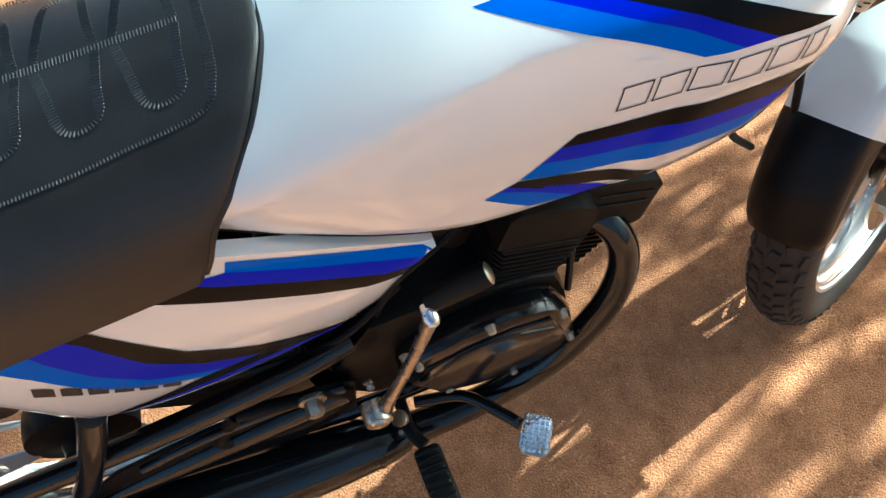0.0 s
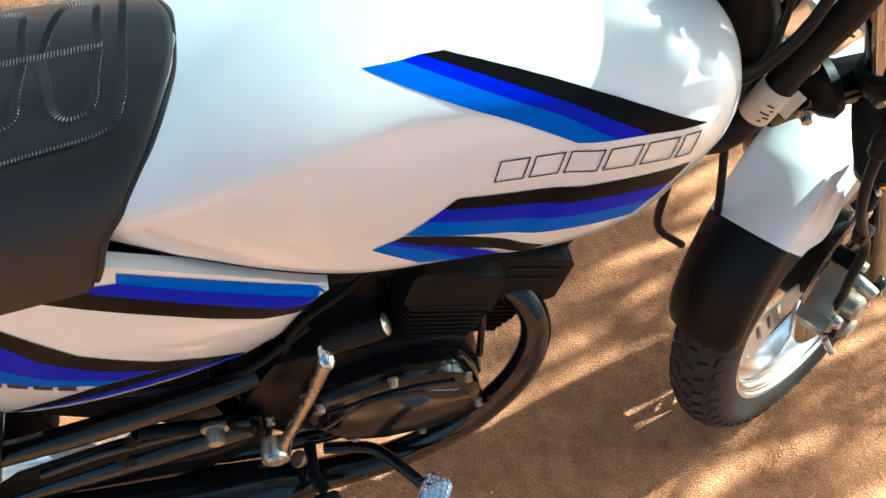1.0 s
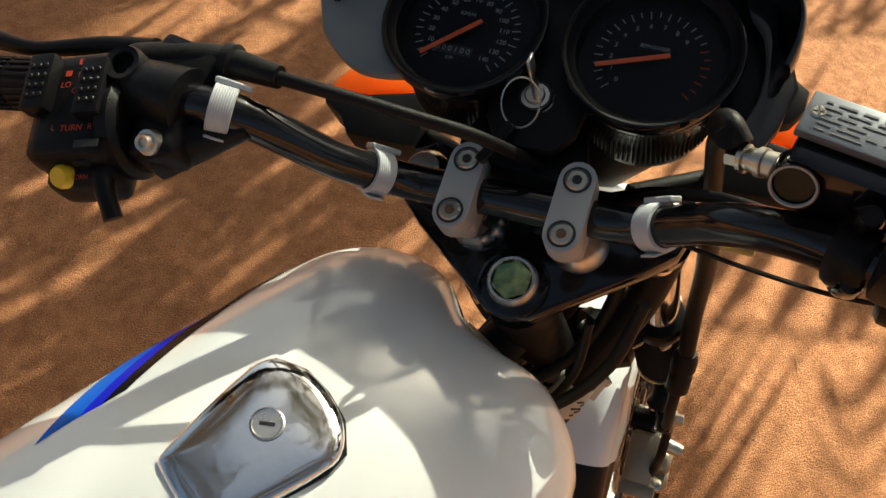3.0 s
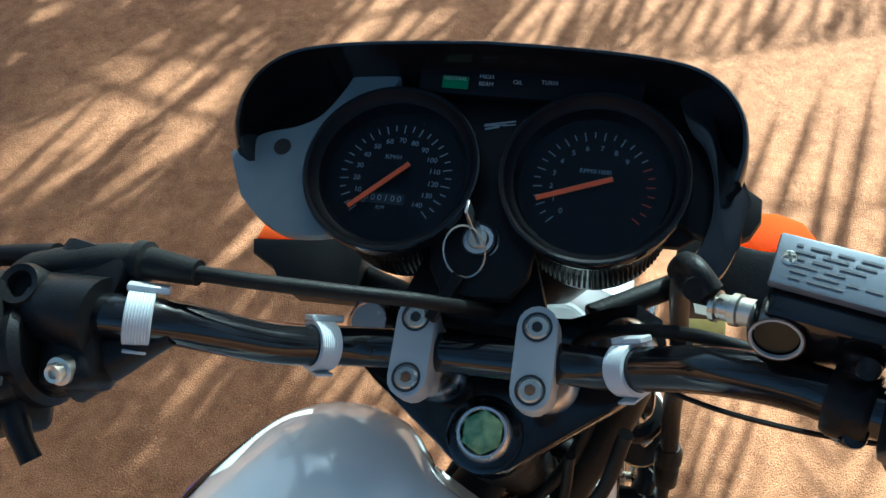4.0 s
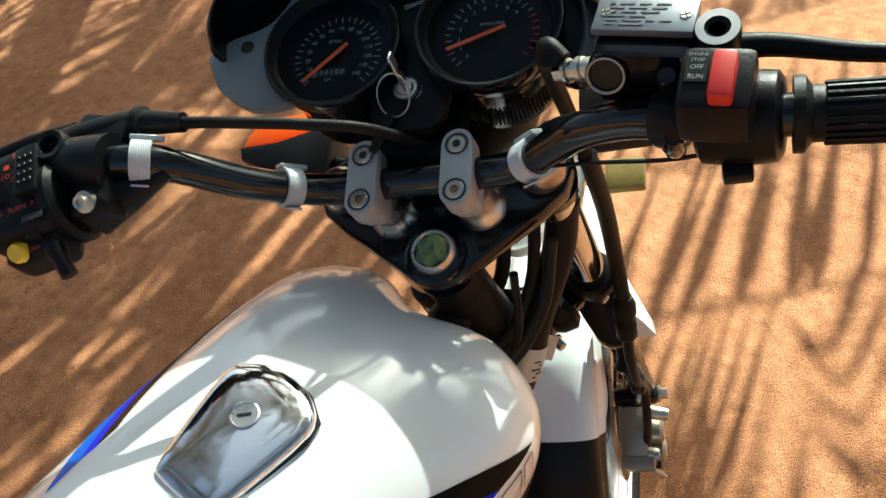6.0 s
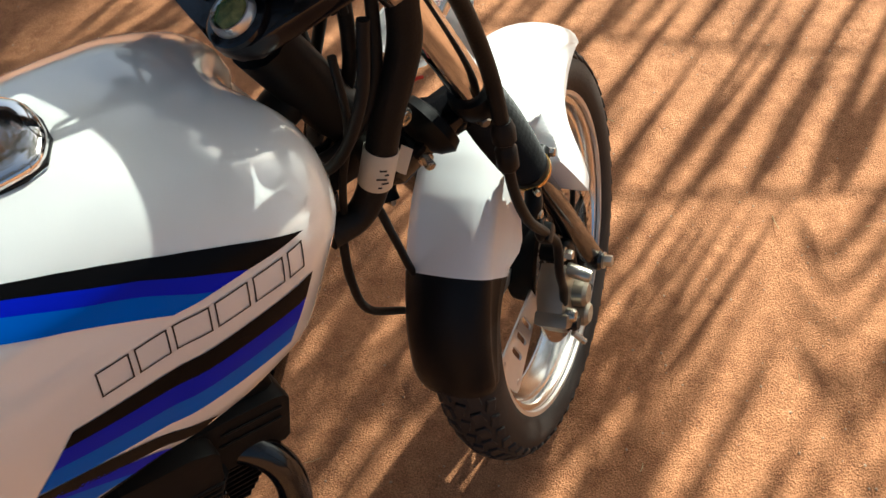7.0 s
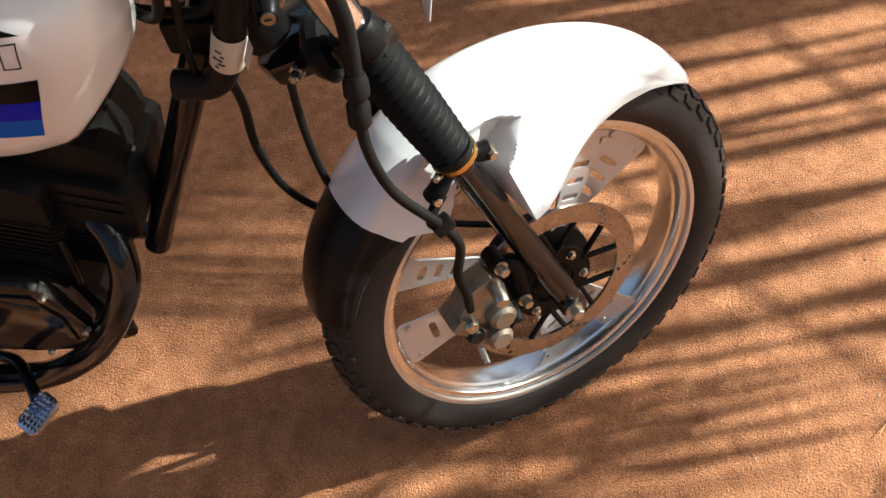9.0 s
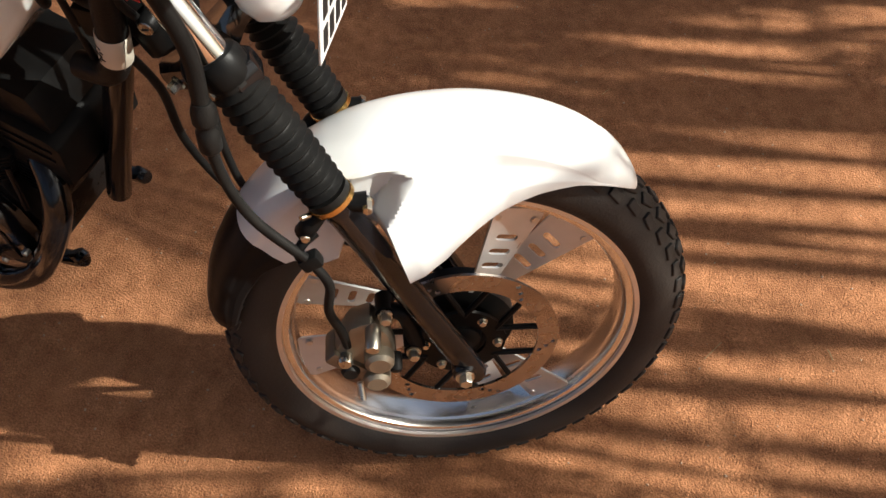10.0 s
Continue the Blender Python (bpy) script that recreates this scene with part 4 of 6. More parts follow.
# ---------------------------------------------------------------- front fork, in the steered frame S
FX, FY = 0.067, 0.090
for s in (-1, 1):
    fork = part("fork_leg", lathe([(0, -0.836), (0.012, -0.836), (0.0165, -0.829), (0.0185, -0.814), (0.0190, -0.74), (0.0190, -0.47), (0.0205, -0.468), (0.0205, -0.452), (0, -0.452)], 28), BLACK_GLOSS, bike, "glossy dark fork leg with rubber gaiter", S @ to(FX, s * FY, 0))
    part("fork_tube", lathe([(0, -0.006), (0.0185, -0.006), (0.0185, -0.29), (0, -0.29)], 28), CHROME, fork)
    g = [(0.0235, -0.270), (0.0235, -0.274)]
    for i in range(13):
        z = -0.275 - i * 0.0124
        r = 0.0285 + 0.0014 * math.sin(i * 0.32)
        g += [(r - 0.0072, z), (r - 0.0056, z - 0.0022), (r - 0.0012, z - 0.0048), (r, z - 0.0060), (r - 0.0012, z - 0.0072), (r - 0.0056, z - 0.0100), (r - 0.0072, z - 0.0122)]
    g += [(0.0265, -0.436), (0.0265, -0.452)]
    part("gaiter", lathe(g, 36), RUBBER, fork, "ribbed black rubber gaiter")
    part("clamp_ring", lathe([(0.0262, -0.4525), (0.0280, -0.452), (0.0280, -0.4455), (0.0262, -0.445)], 36), BRASS, fork, "brass-coloured clamp ring")
    part("clamp_screw", rod((-0.026, s * 0.014, -0.447), (-0.034, s * 0.022, -0.440), 0.0035), STEEL, fork)
    part("axle_lug", lathe([(0, 0.022), (0.0125, 0.022), (0.017, 0.017), (0.017, -0.018), (0, -0.018)], 24, to(-0.006, 0, -0.800) @ rot("X", 90)), BLACK_GLOSS, fork)
    part("axle_nut", hexbolt((-0.006, s * 0.022, -0.800), (-0.006, s * 0.037, -0.800), 0.0095, 1.4), STEEL, fork)
    part("cotter_pin", rod((-0.013, s * 0.032, -0.804), (0.002, s * 0.032, -0.796), 0.0014, 8), STEEL, fork)
    # ears that carry the mudguard
    part("guard_ear", tube([(-0.012, s * 0.006, -0.452), (-0.036, s * 0.010, -0.462), (-0.049, s * 0.006, -0.471)], [0.010, 0.0115, 0.0125], 14), BLACK_MATT, fork)
    part("guard_ear", tube([(0.010, s * 0.004, -0.455), (0.022, s * 0.004, -0.465), (0.033, s * 0.004, -0.471)], [0.010, 0.0115, 0.0125], 14), BLACK_MATT, fork)
    for dx in (-0.048, 0.033):
        part("guard_bolt", hexbolt((dx, s * 0.002, -0.471), (dx, s * 0.021, -0.471), 0.0062, 1.3), STEEL, fork)


def build_triple():
    top = [(-0.026, 0.0), (-0.022, 0.018), (-0.008, 0.036), (0.030, 0.088), (0.048, 0.108), (0.070, 0.116), (0.092, 0.112), (0.102, 0.095), (0.098, 0.075), (0.088, 0.05), (0.086, 0.0)]
    out = top + [(x, -y) for x, y in top[-2:0:-1]]
    tr = part("triple_clamp", plate(out, 0.020, 0.004, to(0, 0, -0.030)), BLACK_GLOSS, bike, "glossy black steering yoke", S)
    part("stem_washer", lathe([(0, -0.010), (0.0265, -0.010), (0.0265, -0.0055), (0.0235, -0.004), (0, -0.004)], 32), BLACK_GLOSS, tr)
    part("stem_nut", lathe([(0.0145, 0.0015), (0.0155, 0.0032), (0.0172, 0.0034), (0.0190, 0.000), (0.0195, -0.004), (0.0140, -0.004)], 32), SATIN, tr)
    part("stem_recess", lathe([(0, 0.0004), (0.0060, -0.0006), (0.0150, 0.0006), (0.0154, 0.0022)], 6), PEARL, tr, "iridescent green cap in the stem nut")
    for s in (-1, 1):
        part("fork_cap", lathe([(0, 0.014), (0.013, 0.014), (0.0165, 0.011), (0.0195, 0.006), (0.0205, -0.009), (0.0205, -0.012)], 28, to(FX, s * FY, 0)), DISC, tr)
        part("fork_collar", lathe([(0.0165, -0.045), (0.024, -0.043), (0.0255, -0.030)], 28, to(FX, s * FY, 0)), BLACK_GLOSS, tr)
    low = [(-0.030, 0.0), (-0.024, 0.024), (0.018, 0.052), (0.050, 0.090), (0.076, 0.112), (0.098, 0.096), (0.094, 0.066), (0.066, 0.036), (0.060, 0.0)]
    out = low + [(x, -y) for x, y in low[-2:0:-1]]
    lw = part("lower_clamp", plate(out, 0.026, 0.006, to(0, 0, -0.284)), BLACK_GLOSS, bike, "black lower steering yoke", S)
    for s in (-1, 1):
        part("clamp_sleeve", lathe([(0.0165, -0.238), (0.0240, -0.240), (0.0265, -0.246), (0.0265, -0.264), (0.0235, -0.270)], 28, to(FX, s * FY, 0)), BLACK_MATT, lw)
        part("pinch_bolt", hexbolt((0.050, s * 0.096, -0.271), (0.043, s * 0.103, -0.271), 0.006), STEEL, lw)
    # handlebar risers
    for y in (0.039, -0.039):
        ri = part("riser", lathe([(0, -0.012), (0.0215, -0.012), (0.0215, -0.006), (0.0175, -0.001), (0.0150, 0.004), (0.0150, 0.024), (0, 0.024)], 32, to(0.040, y, 0)), SATIN, bike, "silver handlebar riser with a grey clamp", S)
        part("riser_block", box((0.050, 0.0230, 0.022), 0.008, 3, to(0.040, y, 0.032)), LEAD_GREY, ri)
        cap = []
        for e in (1, -1):
            for i in range(9):
                a = radians(-90 + 180 * i / 8) if e > 0 else radians(90 + 180 * i / 8)
                cap.append((e * 0.020 + 0.0128 * math.cos(a), 0.0128 * math.sin(a)))
        part("clamp_cap", plate(cap, 0.020, 0.0012, to(0.040, y, 0.0445)), LEAD_GREY, ri)
        for dx in (0.020, 0.059):
            part("clamp_bolt", lathe([(0.0035, 0.0605), (0.0035, 0.0655), (0.0065, 0.0655), (0.0075, 0.0645), (0.0075, 0.062)], 24, to(dx, y, 0)), STEEL, ri)
            # flat black ring painted for the shade in the bolt's recess
            part("bolt_recess", lathe([(0.0078, 0.0650), (0.0095, 0.0650)], 24, to(dx, y, 0)), INK_AND_RECESS, ri)
            part("bolt_socket", lathe([(0, 0.0649), (0.0036, 0.0649)], 6, to(dx, y, 0)), RUSTY if dx < 0.03 else INK_AND_RECESS, ri)


PEARL = material("pearl_green", (0.10, 0.50, 0.30), 0.16, metal=0.75, vary=0.7, scale=150, second=(0.72, 0.74, 0.30), bump=0.25, bump_scale=160)
RUSTY = material("rusty_socket", (0.16, 0.075, 0.03), 0.6, vary=0.3)
build_triple()


# ---------------------------------------------------------------- front mudguard
GUARD = [(20.5, 0.322, 0.010, 0.320), (21.2, 0.327, 0.022, 0.322), (23, 0.333, 0.035, 0.324), (26, 0.339, 0.046, 0.325), (31, 0.346, 0.055, 0.321), (38, 0.352, 0.060, 0.310), (46, 0.356, 0.064, 0.288), (54, 0.359, 0.070, 0.262),
         (62, 0.362, 0.086, 0.240), (70, 0.364, 0.110, 0.228), (77, 0.366, 0.124, 0.222), (82, 0.367, 0.127, 0.220), (83.5, 0.367, 0.114, 0.234), (86, 0.367, 0.088, 0.264), (88.5, 0.367, 0.067, 0.290), (92, 0.366, 0.064, 0.286), (97, 0.366, 0.062, 0.262),
         (102, 0.364, 0.062, 0.246), (106, 0.362, 0.062, 0.252), (110, 0.360, 0.062, 0.282), (118, 0.357, 0.061, 0.302), (128, 0.353, 0.060, 0.306), (135, 0.348, 0.058, 0.305), (138.5, 0.344, 0.056, 0.306), (140.5, 0.339, 0.052, 0.312)]


def guard_at(th):
    for i, (a, b) in enumerate(zip(GUARD, GUARD[1:])):
        if th <= b[0]:
            s = max(0.0, (th - a[0]) / (b[0] - a[0]))
            return [u + (v - u) * s for u, v in zip(a[1:], b[1:])]
    return GUARD[-1][1:]


def guard_surface(t0, t1, steps):
    rings = []
    for i in range(steps + 1):
        th = t0 + (t1 - t0) * i / steps
        rc, ye, re = guard_at(th)
        yb = min(0.058, ye)
        d = min(1.0, (rc - re) * 0.85 / 0.027)
        half = [(0, rc), (yb * 0.3, rc - 0.001 * d), (yb * 0.55, rc - 0.004 * d), (yb * 0.75, rc - 0.009 * d), (yb * 0.9, rc - 0.017 * d), (yb * 0.98, rc - 0.027 * d)]
        e0 = half[-1]
        full = max(0.0, min(1.0, (ye - 0.075) / 0.035))
        for k in range(1, 37):
            s = k / 36
            plain = 0.25 * s + 0.75 * max(0.0, min(1.0, (s - 0.2) / 0.42)) ** 1.3
            r = e0[1] + (re - e0[1]) * s
            y = e0[0] + (ye - e0[0]) * (plain + (s ** 0.45 - plain) * full)
            # pocket behind the flare, where the fork leg passes
            edge = 73.5 + (r - 0.325) * 275 if r > 0.325 else 73.5 + (0.325 - r) * 243 if r > 0.29 else 82.0
            dent = max(0.0, min(1.0, (th - edge) / 4.0)) * max(0.0, min(1.0, (0.352 - r) / 0.022))
            half.append((y - max(0.0, y - 0.061) * dent, r))
        c, sn = math.cos(radians(th)), math.sin(radians(th))
        outer = [(r * c, -y, r * sn) for y, r in half[::-1]] + [(r * c, y, r * sn) for y, r in half[1:]]
        inner = [((r - 0.003) * c, -(y - 0.003 if y > 0.02 else y), (r - 0.003) * sn) for y, r in half[::-1]] + [((r - 0.003) * c, y - 0.003 if y > 0.02 else y, (r - 0.003) * sn) for y, r in half[1:]]
        rings.append(outer + inner[::-1])
    return loft(rings)


GM = S @ to(*WC) @ Matrix.Scale(1.03, 4)
guard = part("mudguard", guard_surface(20.5, 112, 140), FENDER_WHITE, bike, "white front mudguard with a black rear flap", GM, angle=26)
part("mudguard_flap", guard_surface(112, 140.5, 26), BLACK_PLASTIC, guard, "matt black rear flap", angle=50)


# ---------------------------------------------------------------- brake caliper and hoses
CS = S @ to(-0.012, -0.013, -0.012)      # the caliper sits a little lower and further out


def build_caliper():
    y0 = -0.052
    cal = part("brake_caliper", plate([(-0.012, -0.625), (0.016, -0.628), (0.024, -0.66), (0.012, -0.705), (-0.02, -0.742), (-0.052, -0.735), (-0.066, -0.70), (-0.056, -0.655)], 0.040, 0.007, CS @ to(0, y0, 0) @ rot("X", 90)), CALIPER, bike,
               "dusty gold brake caliper with rubber boots")
    part("piston_housing", lathe([(0, 0.020), (0.014, 0.020), (0.0195, 0.015), (0.0205, 0.0), (0, 0.0)], 28, CS @ to(-0.006, y0 - 0.040, -0.690) @ rot("X", 90)), CALIPER, cal)
    part("piston_housing", lathe([(0, 0.020), (0.013, 0.020), (0.0185, 0.015), (0.0195, 0.0), (0, 0.0)], 28, CS @ to(-0.028, y0 - 0.040, -0.722) @ rot("X", 90)), CALIPER, cal)
    part("slide_pin", lathe([(0, 0), (0.0095, 0), (0.0105, 0.004), (0.0098, 0.030), (0.0085, 0.035), (0, 0.035)], 20, CS @ along((0.014, -0.088, -0.640), (0.008, -0.125, -0.646))), STEEL, cal)
    part("slide_pin", lathe([(0, 0), (0.0085, 0), (0.0095, 0.004), (0.009, 0.022), (0.0065, 0.026), (0, 0.026)], 20, CS @ along((0.010, -0.085, -0.705), (0.004, -0.118, -0.716))), RUBBER, cal)
    for x, z in ((0.034, -0.637), (0.030, -0.722)):
        part("mount_lug", lathe([(0, 0), (0.013, 0), (0.013, -0.03), (0, -0.03)], 20, CS @ to(x, -0.078, z) @ rot("X", 90)), BLACK_MATT, cal)
        part("mount_bolt", hexbolt(CS @ Vector((x, -0.080, z)), CS @ Vector((x, -0.094, z)), 0.0075, 1.35), STEEL, cal)
    part("mount_arm", tube([(0.034, -0.070, -0.637), (0.052, -0.075, -0.655), (0.036, -0.070, -0.722)], 0.011, 12, 6, True, CS), BLACK_MATT, cal)
    part("bleed_nipple", rod(CS @ Vector((-0.058, -0.09, -0.728)), CS @ Vector((-0.066, -0.105, -0.748)), 0.005), STEEL, cal)
    part("banjo", lathe([(0, 0.008), (0.008, 0.008), (0.0105, 0.004), (0.0105, -0.006), (0, -0.006)], 20, CS @ to(-0.045, -0.098, -0.668) @ rot("X", 90)), STEEL, cal)
    part("pad_boot", lathe([(0, 0.014), (0.010, 0.014), (0.013, 0.008), (0.011, 0.004), (0.014, 0), (0, 0)], 20, CS @ to(-0.050, y0 - 0.040, -0.690) @ rot("X", 90)), RUBBER, cal)
    part("bridge", box((0.022, 0.05, 0.07), 0.006, 2, CS @ to(-0.048, -0.075, -0.685) @ rot("Y", -20)), CALIPER, cal)
    return cal


build_caliper()
hose_pts = [(0.062, -0.128, 0.150), (0.075, -0.122, 0.120), (0.085, -0.122, 0.03), (0.082, -0.125, -0.10), (0.070, -0.122, -0.20), (0.034, -0.122, -0.275), (0.004, -0.118, -0.338), (-0.008, -0.116, -0.410), (0.004, -0.112, -0.495)]
hose = part("brake_hose", tube(hose_pts, 0.0062, 12), RUBBER, bike, "black rubber brake hose", S)
part("hose_sleeve", tube([(0.083, -0.125, -0.02), (0.080, -0.125, -0.12), (0.068, -0.122, -0.205), (0.040, -0.122, -0.265)], 0.0085, 12), RUBBER, hose)
part("hose_grommet", lathe([(0, 0.030), (0.009, 0.030), (0.0118, 0.026), (0.0118, 0.004), (0.0095, 0.001), (0.0095, -0.004), (0.0128, -0.007), (0.0128, -0.020), (0.0095, -0.030), (0, -0.030)], 20, along((0.028, -0.121, -0.287), (0.018, -0.120, -0.305))), RUBBER, hose)
part("hose_joint", box((0.026, 0.018, 0.020), 0.005, 2, to(0.006, -0.110, -0.502)), BLACK_MATT, hose)
part("lower_hose", tube([(0.006, -0.112, -0.505), (0.004, -0.114, -0.545), (-0.022, -0.112, -0.585), (-0.032, -0.108, -0.63), (-0.044, -0.102, -0.665)], 0.0062, 12), RUBBER, hose)
part("hose_clip", tube([(0.028, -0.096, -0.478), (0.010, -0.106, -0.478), (-0.002, -0.108, -0.490), (0.004, -0.106, -0.512)], 0.0065, 10), BLACK_MATT, hose)
# speedometer cable, from the dials to the hub on the left
part("speedometer_cable", tube([(0.130, 0.06, 0.0), (0.12, 0.07, -0.10), (0.02, 0.05, -0.25), (-0.055, 0.035, -0.40), (-0.075, 0.045, -0.52), (-0.02, 0.07, -0.66), (0.06, 0.06, -0.76)], 0.0052, 10), RUBBER, bike, "black cable", S)
part("hanging_cable", tube([(0.03, -0.02, 0.78), (0.036, 0.0, 0.69), (0.030, 0.0, 0.60), (0.045, 0.01, 0.50), (0.10, 0.02, 0.42)], 0.0055, 10), RUBBER, bike, "black cable")
# wiring and hoses round the steering head
loom = part("wiring_loom", tube([(0.125, -0.050, 0.99), (0.118, -0.052, 0.93), (0.090, -0.050, 0.865), (0.066, -0.050, 0.80), (0.040, -0.05, 0.765), (0.0, -0.05, 0.765)], 0.0155, 16), RUBBER, bike, "thick black wiring sleeve with a paper tag")
part("paper_tag", lathe([(0.0165, -0.021), (0.0172, -0.020), (0.0172, 0.020), (0.0165, 0.021)], 24, along((0.0705, -0.050, 0.812), (0.083, -0.050, 0.845))), PAPER, loom, "cream paper tag with printed bars")
for k in range(5):
    part("tag_print", box((0.001, 0.004 + 0.003 * (k % 3), 0.0016), 0, 1, along((0.0705, -0.050, 0.812), (0.083, -0.050, 0.845)) @ rot("Z", 155 + 14 * (k % 2)) @ to(0.0173, 0, -0.014 + k * 0.005)), INK_AND_RECESS, loom)
part("tag_flap", box((0.0006, 0.012, 0.030), 0.0002, 1, to(0.092, -0.062, 0.812) @ rot("Y", 25) @ rot("Z", 30)), PAPER, loom)
for pts, r in [([(0.07, -0.075, 1.0), (0.05, -0.08, 0.93), (0.02, -0.06, 0.86), (-0.03, -0.02, 0.84)], 0.0055), ([(0.11, -0.03, 1.0), (0.09, -0.04, 0.90), (0.05, -0.03, 0.84), (-0.04, 0.0, 0.82)], 0.006),
               ([(0.10, 0.00, 0.99), (0.085, -0.01, 0.90), (0.06, 0.01, 0.83), (0.0, 0.02, 0.80)], 0.007), ([(0.05, -0.05, 0.96), (0.045, -0.058, 0.89), (0.03, -0.05, 0.82), (0.02, -0.045, 0.74)], 0.004),
               ([(0.11, 0.03, 0.99), (0.09, 0.045, 0.90), (0.05, 0.04, 0.84), (-0.03, 0.03, 0.82)], 0.006), ([(0.13, -0.04, 0.95), (0.115, -0.055, 0.89), (0.10, -0.03, 0.83)], 0.0045)]:
    part("cable", tube(pts, r, 10), RUBBER, bike)
part("red_wire", tube([(0.115, -0.045, 0.875), (0.125, -0.05, 0.885), (0.135, -0.048, 0.880)], 0.0018, 6), RED, bike)
part("lock_body", lathe([(0, 0.010), (0.008, 0.010), (0.0105, 0.007), (0.0115, -0.02), (0, -0.02)], 24, to(0.113, -0.032, 0.836) @ rot("X", 90) @ rot("Y", 10)), BLACK_MATT, bike)
lockp = part("steering_lock", lathe([(0, 0.0112), (0.007, 0.0110), (0.008, 0.0100)], 24, to(0.113, -0.032, 0.836) @ rot("X", 90) @ rot("Y", 10)), STEEL, bike, "brass steering lock")
part("key_slot", box((0.007, 0.0016, 0.001), 0, 1, to(0.113, -0.032, 0.836) @ rot("X", 90) @ rot("Y", 10) @ to(0, 0, 0.0114)), INK_AND_RECESS, lockp)
part("horn", lathe([(0, 0.012), (0.02, 0.014), (0.034, 0.010), (0.038, 0.0), (0.03, -0.012), (0.014, -0.022), (0, -0.022)], 32, to(0.155, -0.02, 0.78) @ rot("Y", 70)), BLACK_MATT, bike)
part("horn_bolt", hexbolt((0.128, -0.045, 0.772), (0.125, -0.058, 0.771), 0.006), STEEL, bike)
part("ignition_coil", box((0.07, 0.03, 0.04), 0.006, 2, to(0.03, -0.01, 0.80)), BLACK_MATT, bike)


# ---------------------------------------------------------------- handlebar, in the steered frame S
BAR = [(0.012, 0.345, 0.160), (0.022, 0.262, 0.166), (0.018, 0.200, 0.166), (0.021, 0.160, 0.153), (0.026, 0.117, 0.100), (0.038, 0.083, 0.056), (0.042, 0.05, 0.045), (0.042, 0.0, 0.045)]
RIGHT_BAR = [(0.042, -0.05, 0.045), (0.040, -0.085, 0.053), (0.037, -0.115, 0.080), (0.033, -0.142, 0.105), (0.026, -0.175, 0.122), (0.015, -0.21, 0.132), (0.007, -0.25, 0.138), (0.003, -0.30, 0.140), (-0.006, -0.375, 0.140)]
bar_pts = BAR + RIGHT_BAR
bar = part("handlebar", tube(bar_pts, 0.0130, 20, 8), BLACK_GLOSS, bike, "glossy black handlebar with nylon cable ties", S)


def bar_frame(y):
    """A pose on the bar whose z axis runs along it."""
    path = smooth_path(bar_pts, 8)
    for a, b in zip(path, path[1:]):
        if (a.y - y) * (b.y - y) <= 0 and a.y != b.y:
            p = a + (b - a) * ((y - a.y) / (b.y - a.y))
            return to(*p) @ (b - a).to_track_quat("Z", "X").to_matrix().to_4x4()


for y, w in ((0.169, 0.0075), (0.097, 0.0075), (-0.096, 0.0075)):
    F = bar_frame(y)
    t = part("cable_tie", lathe([(0.0135, -w), (0.0158, -w * 0.95), (0.0158, w * 0.95), (0.0135, w)], 28, F), TIE, bar, "white nylon cable tie")
    for k in range(9):
        z = -w * 0.85 + k * w * 0.2125
        part("tie_rib", lathe([(0.0157, z - 0.0005), (0.0162, z), (0.0157, z + 0.0005)], 24, F), TIE, bar)
    part("tie_head", box((0.0042, 0.011, 3.1 * w), 0.0008, 1, F @ rot("Z", -62) @ to(0.0172, -0.002, 0.003)), TIE, bar)
    part("tie_tail", box((0.0016, 0.012, 1.7 * w), 0.0005, 1, F @ rot("Z", 118) @ to(0.0168, -0.003, 0) @ rot("Z", 14)), TIE, bar)


def grip(side):
    pts = [(0.018, 0.246, 0.166), (0.006, 0.370, 0.158)] if side > 0 else [(0.005, -0.272, 0.139), (-0.006, -0.396, 0.140)]
    M = along(*pts)
    L = 0.125
    g = part("grip", lathe([(0, -0.004), (0.0225, -0.004), (0.0225, 0.002), (0.0165, 0.006), (0.0165, L - 0.006), (0.0195, L - 0.004), (0.0195, L), (0, L)], 28, M), RUBBER, bike, "ribbed black rubber grip", S)
    for k in range(22):
        a = 2 * math.pi * k / 22
        for j in range(3):
            part("grip_rib", box((0.0024, 0.0026, 0.033), 0.0006, 1, M @ Matrix.Rotation(a, 4, "Z") @ to(0.0172, 0, 0.029 + j * 0.036)), RUBBER, g)
    return g


grip(-1)
grip(1)


# ---------------------------------------------------------------- right-hand controls
SR = S @ to(0.003, 0.006, -0.016)


